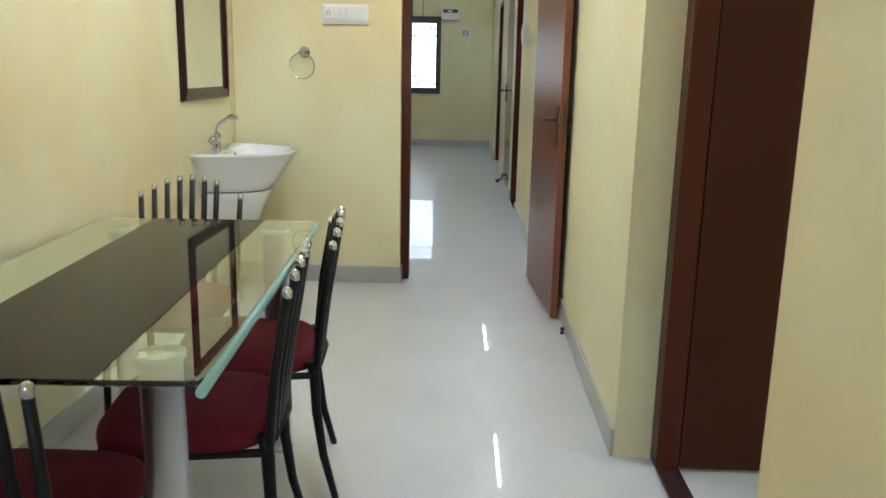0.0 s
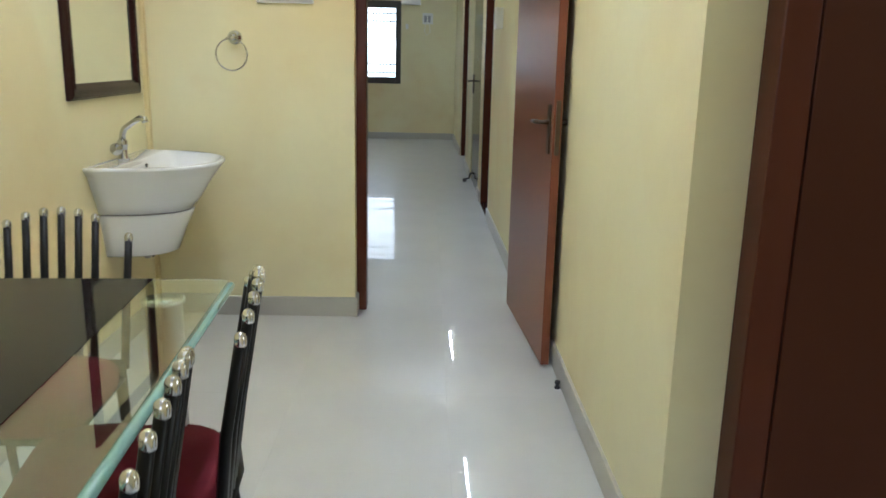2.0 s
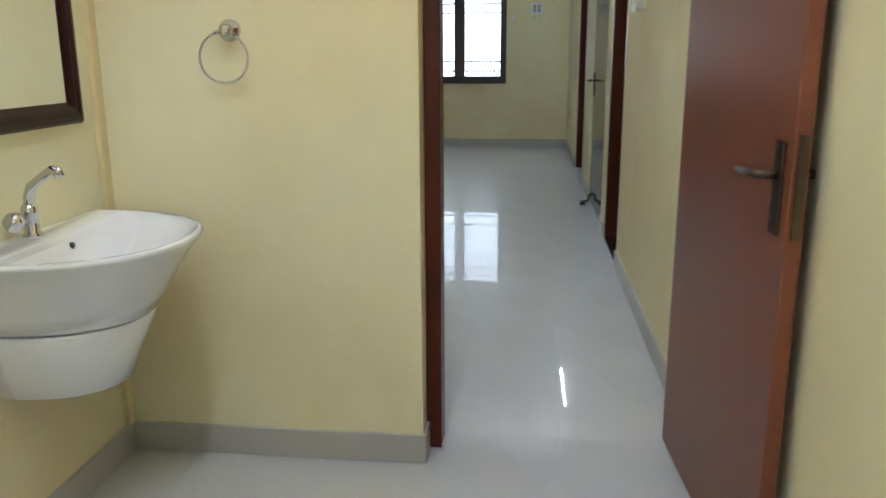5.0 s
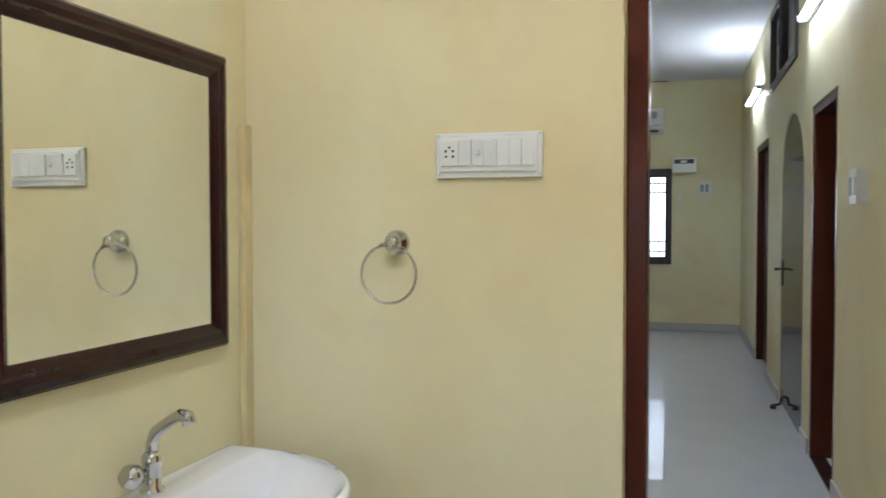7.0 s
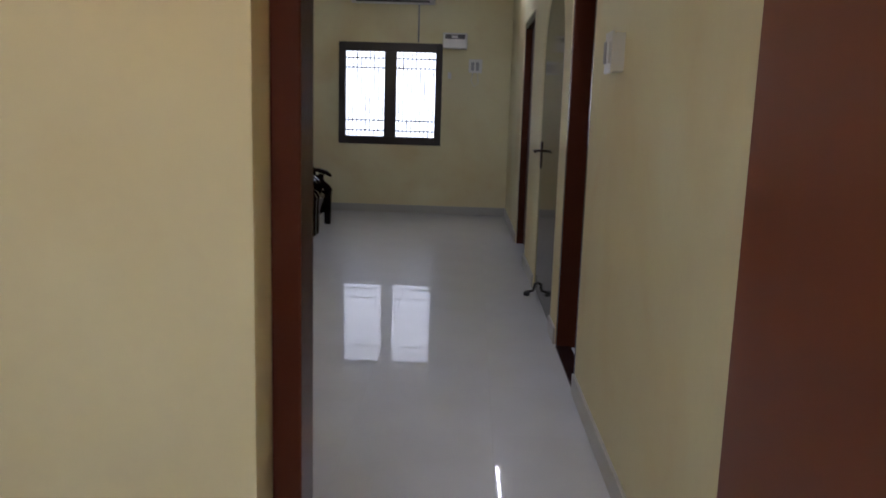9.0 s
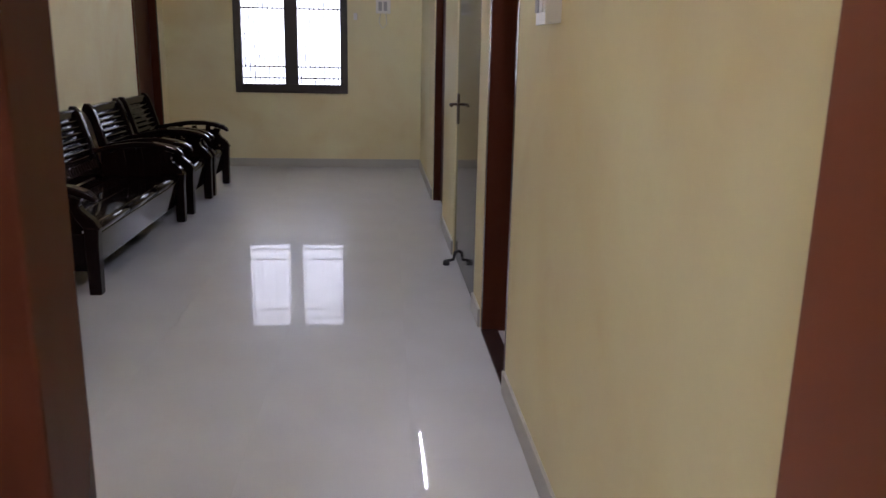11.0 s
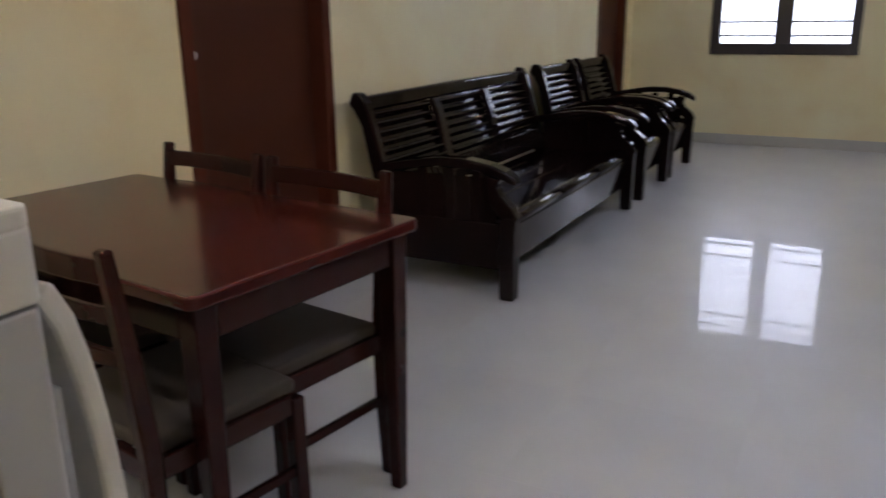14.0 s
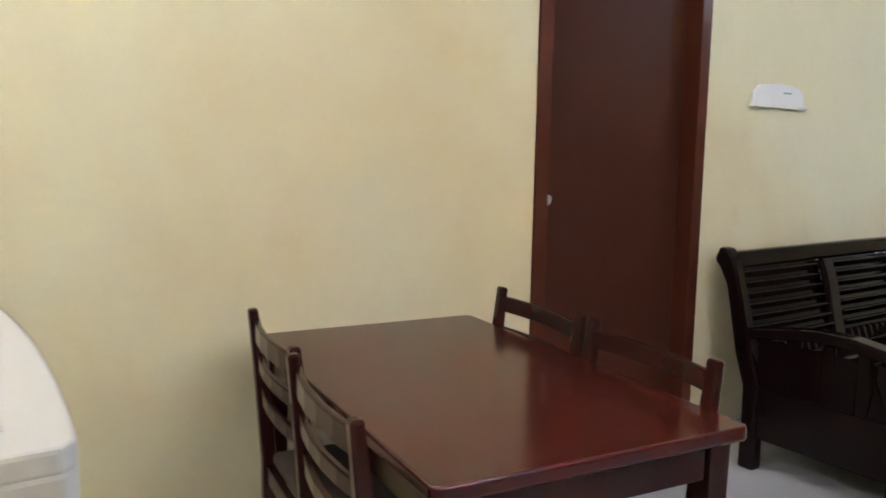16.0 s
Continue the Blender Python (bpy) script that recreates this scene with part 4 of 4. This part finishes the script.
    for p in range(panels + 1):
        if 0 < p < panels:
            y = 0.06 + inner * p / panels
            bm = bmesh.new()
            bar(bm, [(back_x(z) + 0.006 - 0.014 * math.sin((z - 0.36) * 11.5), y, z) for z in (0.45, 0.50, 0.55, 0.60, 0.66, 0.72, 0.78, 0.84)], 0.085, 0.034, (1, 0, 0))
            part("back_stile", bm, SOFAWOOD, e, bevel=0.008)
    for p in range(panels):
        a = 0.06 + inner * p / panels + (0.045 if p else 0.0)
        b = 0.06 + inner * (p + 1) / panels - (0.045 if p < panels - 1 else 0.0)
        for k in range(7):
            z = 0.545 + k * 0.0445
            x = back_x(z) + 0.006
            bm = bmesh.new()
            bar(bm, [(x, a, z), (x + 0.006, (a + b) / 2, z), (x, b, z)], 0.016, 0.030, (0.3, 0, 1))
            part("back_slat", bm, SOFAWOOD, e, bevel=0.006)
        # a row of short upright pieces under the slats
        count = max(int((b - a) / 0.052), 3)
        for k in range(count):
            y = a + (b - a) * (k + 0.5) / count
            bm = bmesh.new()
            bar(bm, [(back_x(0.455) + 0.010, y, 0.455), (back_x(0.515) + 0.010, y, 0.518)], 0.030, 0.020, (1, 0, 0))
            part("back_spindle", bm, SOFAWOOD, e, bevel=0.006)
        bm = bmesh.new()
        a0, b0 = a - 0.03, b + 0.03
        bar(bm, [(back_x(z) - 0.018, (a0 + b0) / 2, z) for z in (0.44, 0.55, 0.64, 0.74, 0.85)], b0 - a0, 0.008, (1, 0, 0))
        part("back_board", bm, SOFAWOOD, e)
    # seat planks and front apron
    for k in range(5):
        x0 = -2.17 + k * 0.118
        bm = bmesh.new()
        z = 0.372 + (0.012 if k == 4 else 0.0) - 0.010 * math.sin(math.pi * k / 4)
        bar(bm, [(x0 + 0.056, 0.05, z), (x0 + 0.056, n - 0.05, z)], 0.114, 0.03)
        part("seat_plank", bm, SOFAWOOD, e, bevel=0.006)
    cells = max(panels, 1)
    for p in range(cells):
        bm = bmesh.new()
        a, b = 0.05 + (n - 0.10) * p / cells, 0.05 + (n - 0.10) * (p + 1) / cells
        rod(bm, [(xf - 0.022, a + 0.004, 0.366), (xf - 0.022, b - 0.004, 0.366)], 0.034, 12)
        part("seat_edge", bm, SOFAWOOD, e, "rounded front edge of the seat", bevel=0.004)
    bm = bmesh.new()
    bar(bm, [(xf - 0.024, 0.04, 0.248), (xf - 0.024, n - 0.04, 0.248)], 0.030, 0.205, (0.16, 0, 1))
    part("front_apron", bm, SOFAWOOD, e, bevel=0.010)
    bm = bmesh.new()
    bar(bm, [(xb + 0.30, 0.05, 0.28), (xb + 0.30, n - 0.05, 0.28)], 0.03, 0.12)
    part("rear_rail", bm, SOFAWOOD, e, bevel=0.005)
    return e


settee(8.675, 10.725, 3, "wooden_settee", "three-seat black lacquered wooden settee with slatted back", "sofa")
a1 = settee(10.98, 11.76, 1, "wooden_armchair", "black lacquered wooden armchair with slatted back, beside the settee", "armchair", "armchairs along the hall wall")
copy_thing(a1, pose(0, 11.86, 0))


def air_conditioner():
    x0, x1, z0, z1, y = -1.49, -0.46, 2.60, 2.93, YF
    e = empty("air_conditioner", "white split air conditioner on the far wall", "air conditioner")
    sec = [(0, z0 + 0.02), (0, z1), (-0.12, z1), (-0.185, z1 - 0.02), (-0.20, z1 - 0.08), (-0.20, z0 + 0.10), (-0.185, z0 + 0.055), (-0.11, z0)]
    bm = bmesh.new()
    rings = [[bm.verts.new((x, y + a, b)) for a, b in sec] for x in (x0, x1)]
    for k in range(len(sec)):
        j = (k + 1) % len(sec)
        bm.faces.new((rings[0][k], rings[0][j], rings[1][j], rings[1][k]))
    bm.faces.new(rings[0])
    bm.faces.new(rings[1][::-1])
    part("casing", bm, PLASTIC, e, bevel=0.008)
    part("louvre", boxes((x0 + 0.06, x1 - 0.06, y - 0.197, y - 0.14, z0 + 0.020, z0 + 0.042)), DARKPLASTIC, e, "dark air slot")
    part("panel_line", boxes((x0 + 0.02, x1 - 0.02, y - 0.2035, y - 0.200, z0 + 0.098, z0 + 0.106)), GREYPLASTIC, e)
    part("display", boxes((x1 - 0.15, x1 - 0.08, y - 0.2035, y - 0.200, z0 + 0.19, z0 + 0.28)), GREYPLASTIC, e, "grey energy label")
    part("badge", boxes((-1.05, -0.88, y - 0.2035, y - 0.200, z0 + 0.06, z0 + 0.085)), DARKPLASTIC, e, "dark badge strip")


air_conditioner()


def voltage_stabilizer():
    x0, x1, z0, z1 = -0.35, -0.045, 2.085, 2.275
    e = empty("voltage_stabilizer", "white wall-mounted voltage stabilizer with a dark display", "stabilizer")
    part("case", boxes((x0, x1, YF - 0.14, YF, z0, z1)), PLASTIC, e, bevel=0.012)
    part("display", boxes((x0 + 0.03, x1 - 0.03, YF - 0.143, YF - 0.14, z1 - 0.075, z1 - 0.02)), DARKPLASTIC, e, "dark display strip")
    part("socket", boxes((x0 + 0.11, x1 - 0.12, YF - 0.146, YF - 0.143, z1 - 0.065, z1 - 0.035)), SATIN, e)


voltage_stabilizer()


def wall_plate(name, label, x0, x1, z0, z1, wires):
    e = empty(name, label, "wall plate")
    part("plate", boxes((x0, x1, YF - 0.02, YF, z0, z1)), PLASTIC, e, bevel=0.004)
    if wires:
        part("button", boxes((x0 + 0.03, x0 + 0.07, YF - 0.03, YF - 0.02, z0 + 0.03, z1 - 0.04)), GREYPLASTIC, e)
        part("button", boxes((x0 + 0.09, x0 + 0.13, YF - 0.03, YF - 0.02, z0 + 0.03, z1 - 0.04)), GREYPLASTIC, e)
        bm = bmesh.new()
        c = (x0 + x1) / 2
        rod(bm, [(c - 0.03, YF - 0.012, z0), (c - 0.05, YF - 0.02, z0 - 0.10), (c - 0.01, YF - 0.02, z0 - 0.17), (c + 0.04, YF - 0.02, z0 - 0.12), (c + 0.03, YF - 0.012, z0)], 0.006, 6)
        part("cord", bm, PLASTIC, e, "looped pale cord")


wall_plate("socket_plate", "grey socket plate with a looped pale cord", -0.02, 0.15, 1.80, 1.97, True)
wall_plate("bell_plate", "small white plate on the far wall", -0.28, -0.235, 1.72, 1.80, False)

ac = bmesh.new()
rod(ac, [(-0.66, YF - 0.012, 2.61), (-0.66, YF - 0.010, 2.16)], 0.009, 8)
tagged(part("drain_cable", ac, GREYPLASTIC), "thin dark cable running down from the air conditioner", "cable")


def small_switch():
    y0, y1, z0, z1 = 6.56, 6.69, 1.505, 1.645
    e = empty("switch_plate", "white two-gang switch plate on the hall wall", "switch plate")
    for nm, b, mtl in (("back_box", (HR - 0.042, HR, y0, y1, z0, z1), PLASTIC), ("front_plate", (HR - 0.050, HR - 0.042, y0 - 0.006, y1 + 0.006, z0 - 0.006, z1 + 0.006), PLASTIC), ("switch", (HR - 0.057, HR - 0.050, y0 + 0.018, y0 + 0.060, z0 + 0.03, z1 - 0.03), PLASTIC), ("regulator", (HR - 0.059, HR - 0.050, y0 + 0.066, y1 - 0.018, z0 + 0.03, z1 - 0.03), GREYPLASTIC)):
        bm = boxes(b)
        turned(bm, TURN)
        part(nm, bm, mtl, e, bevel=0.002)


small_switch()


def key_holder():
    e = empty("key_holder", "white plaque with a shaped top on the hall wall", "wall plaque")
    y0, y1, z0 = 8.91, 9.295, 1.545
    outline = [(y0, z0), (y1, z0), (y1 - 0.004, z0 + 0.05), (y1 - 0.05, z0 + 0.085), (y1 - 0.12, z0 + 0.092), ((y0 + y1) / 2, z0 + 0.098), (y0 + 0.12, z0 + 0.092), (y0 + 0.05, z0 + 0.085), (y0 + 0.004, z0 + 0.05)]
    bm = bmesh.new()
    a = [bm.verts.new((HL, y, z)) for y, z in outline]
    b = [bm.verts.new((HL + 0.018, y, z)) for y, z in outline]
    bm.faces.new(a)
    bm.faces.new(b)
    for k in range(len(a)):
        j = (k + 1) % len(a)
        bm.faces.new((a[k], a[j], b[j], b[k]))
    part("board", bm, PLASTIC, e, bevel=0.004)
    part("ledge", boxes((HL, HL + 0.035, y0 - 0.006, y1 + 0.006, z0 - 0.012, z0 + 0.002)), PLASTIC, e, bevel=0.003)
    part("caption_bar", boxes((HL + 0.0175, HL + 0.0195, y0 + 0.22, y0 + 0.28, z0 + 0.052, z0 + 0.060)), GREYPLASTIC, e, "grey illegible lettering")


key_holder()

bm = bmesh.new()
torus(bm, (HL + 0.02, 5.765, 1.282), 0.085, 0.0022, "x", 36, 6)
tagged(part("wire_loop", bm, IRON), "dark wire loop hanging on the hall wall", "wire")


def ceiling_fan():
    e = empty("ceiling_fan", "brown three-blade ceiling fan at rest", "ceiling fan", m=pose(-0.95, 11.6, ZC))
    bm = bmesh.new()
    lathe(bm, [(0.012, 0), (0.06, -0.002), (0.055, -0.05), (0.02, -0.09), (0.013, -0.10), (0.013, -0.27), (0.03, -0.28)], n=18)
    part("downrod", bm, FANBROWN, e, "brown canopy and rod")
    bm = bmesh.new()
    lathe(bm, [(0.02, -0.26), (0.05, -0.28), (0.10, -0.32), (0.135, -0.345), (0.135, -0.375), (0.10, -0.40), (0.04, -0.41)], n=24)
    part("motor", bm, FANBROWN, e, "brown motor housing")
    for k in range(3):
        a = radians(20 + 120 * k)
        bm = bmesh.new()
        bar(bm, [(0.12, 0, 0), (0.22, 0, 0), (0.24, 0, 0), (0.60, 0, 0.01), (0.62, 0, 0.01)], [0.04, 0.05, 0.12, 0.14, 0.10], 0.008)
        turned(bm, pose(0, 0, -0.36, 8, 0, math.degrees(a)))
        part("blade", bm, FANBROWN, e)


ceiling_fan()

# ---- floor tiles ----
def floor_tiles():
    size, gap = 0.60, 0.0004
    bm = boxes((-size / 2 + gap / 2, size / 2 - gap / 2, -size / 2 + gap / 2, size / 2 - gap / 2, -0.0036, 0))
    me = mesh_of("tile", bm, TILE)
    x_first, y_first = 0.19 - 0.3 - 5 * size, YB + 0.22
    for i in range(11):
        for j in range(27):
            x, y = x_first + i * size, y_first + j * size
            if x < HL - 0.4 or x > 3.3 or (y < YP - 0.5 and x < XL - 0.4) or (x > 1.1 and not (0.85 < y < 3.45 or 6.5 < y < 8.4)):
                continue
            ob = new("tile", me)
            ob.location = (x, y, 0)
            ob.parent = floor


floor_tiles()
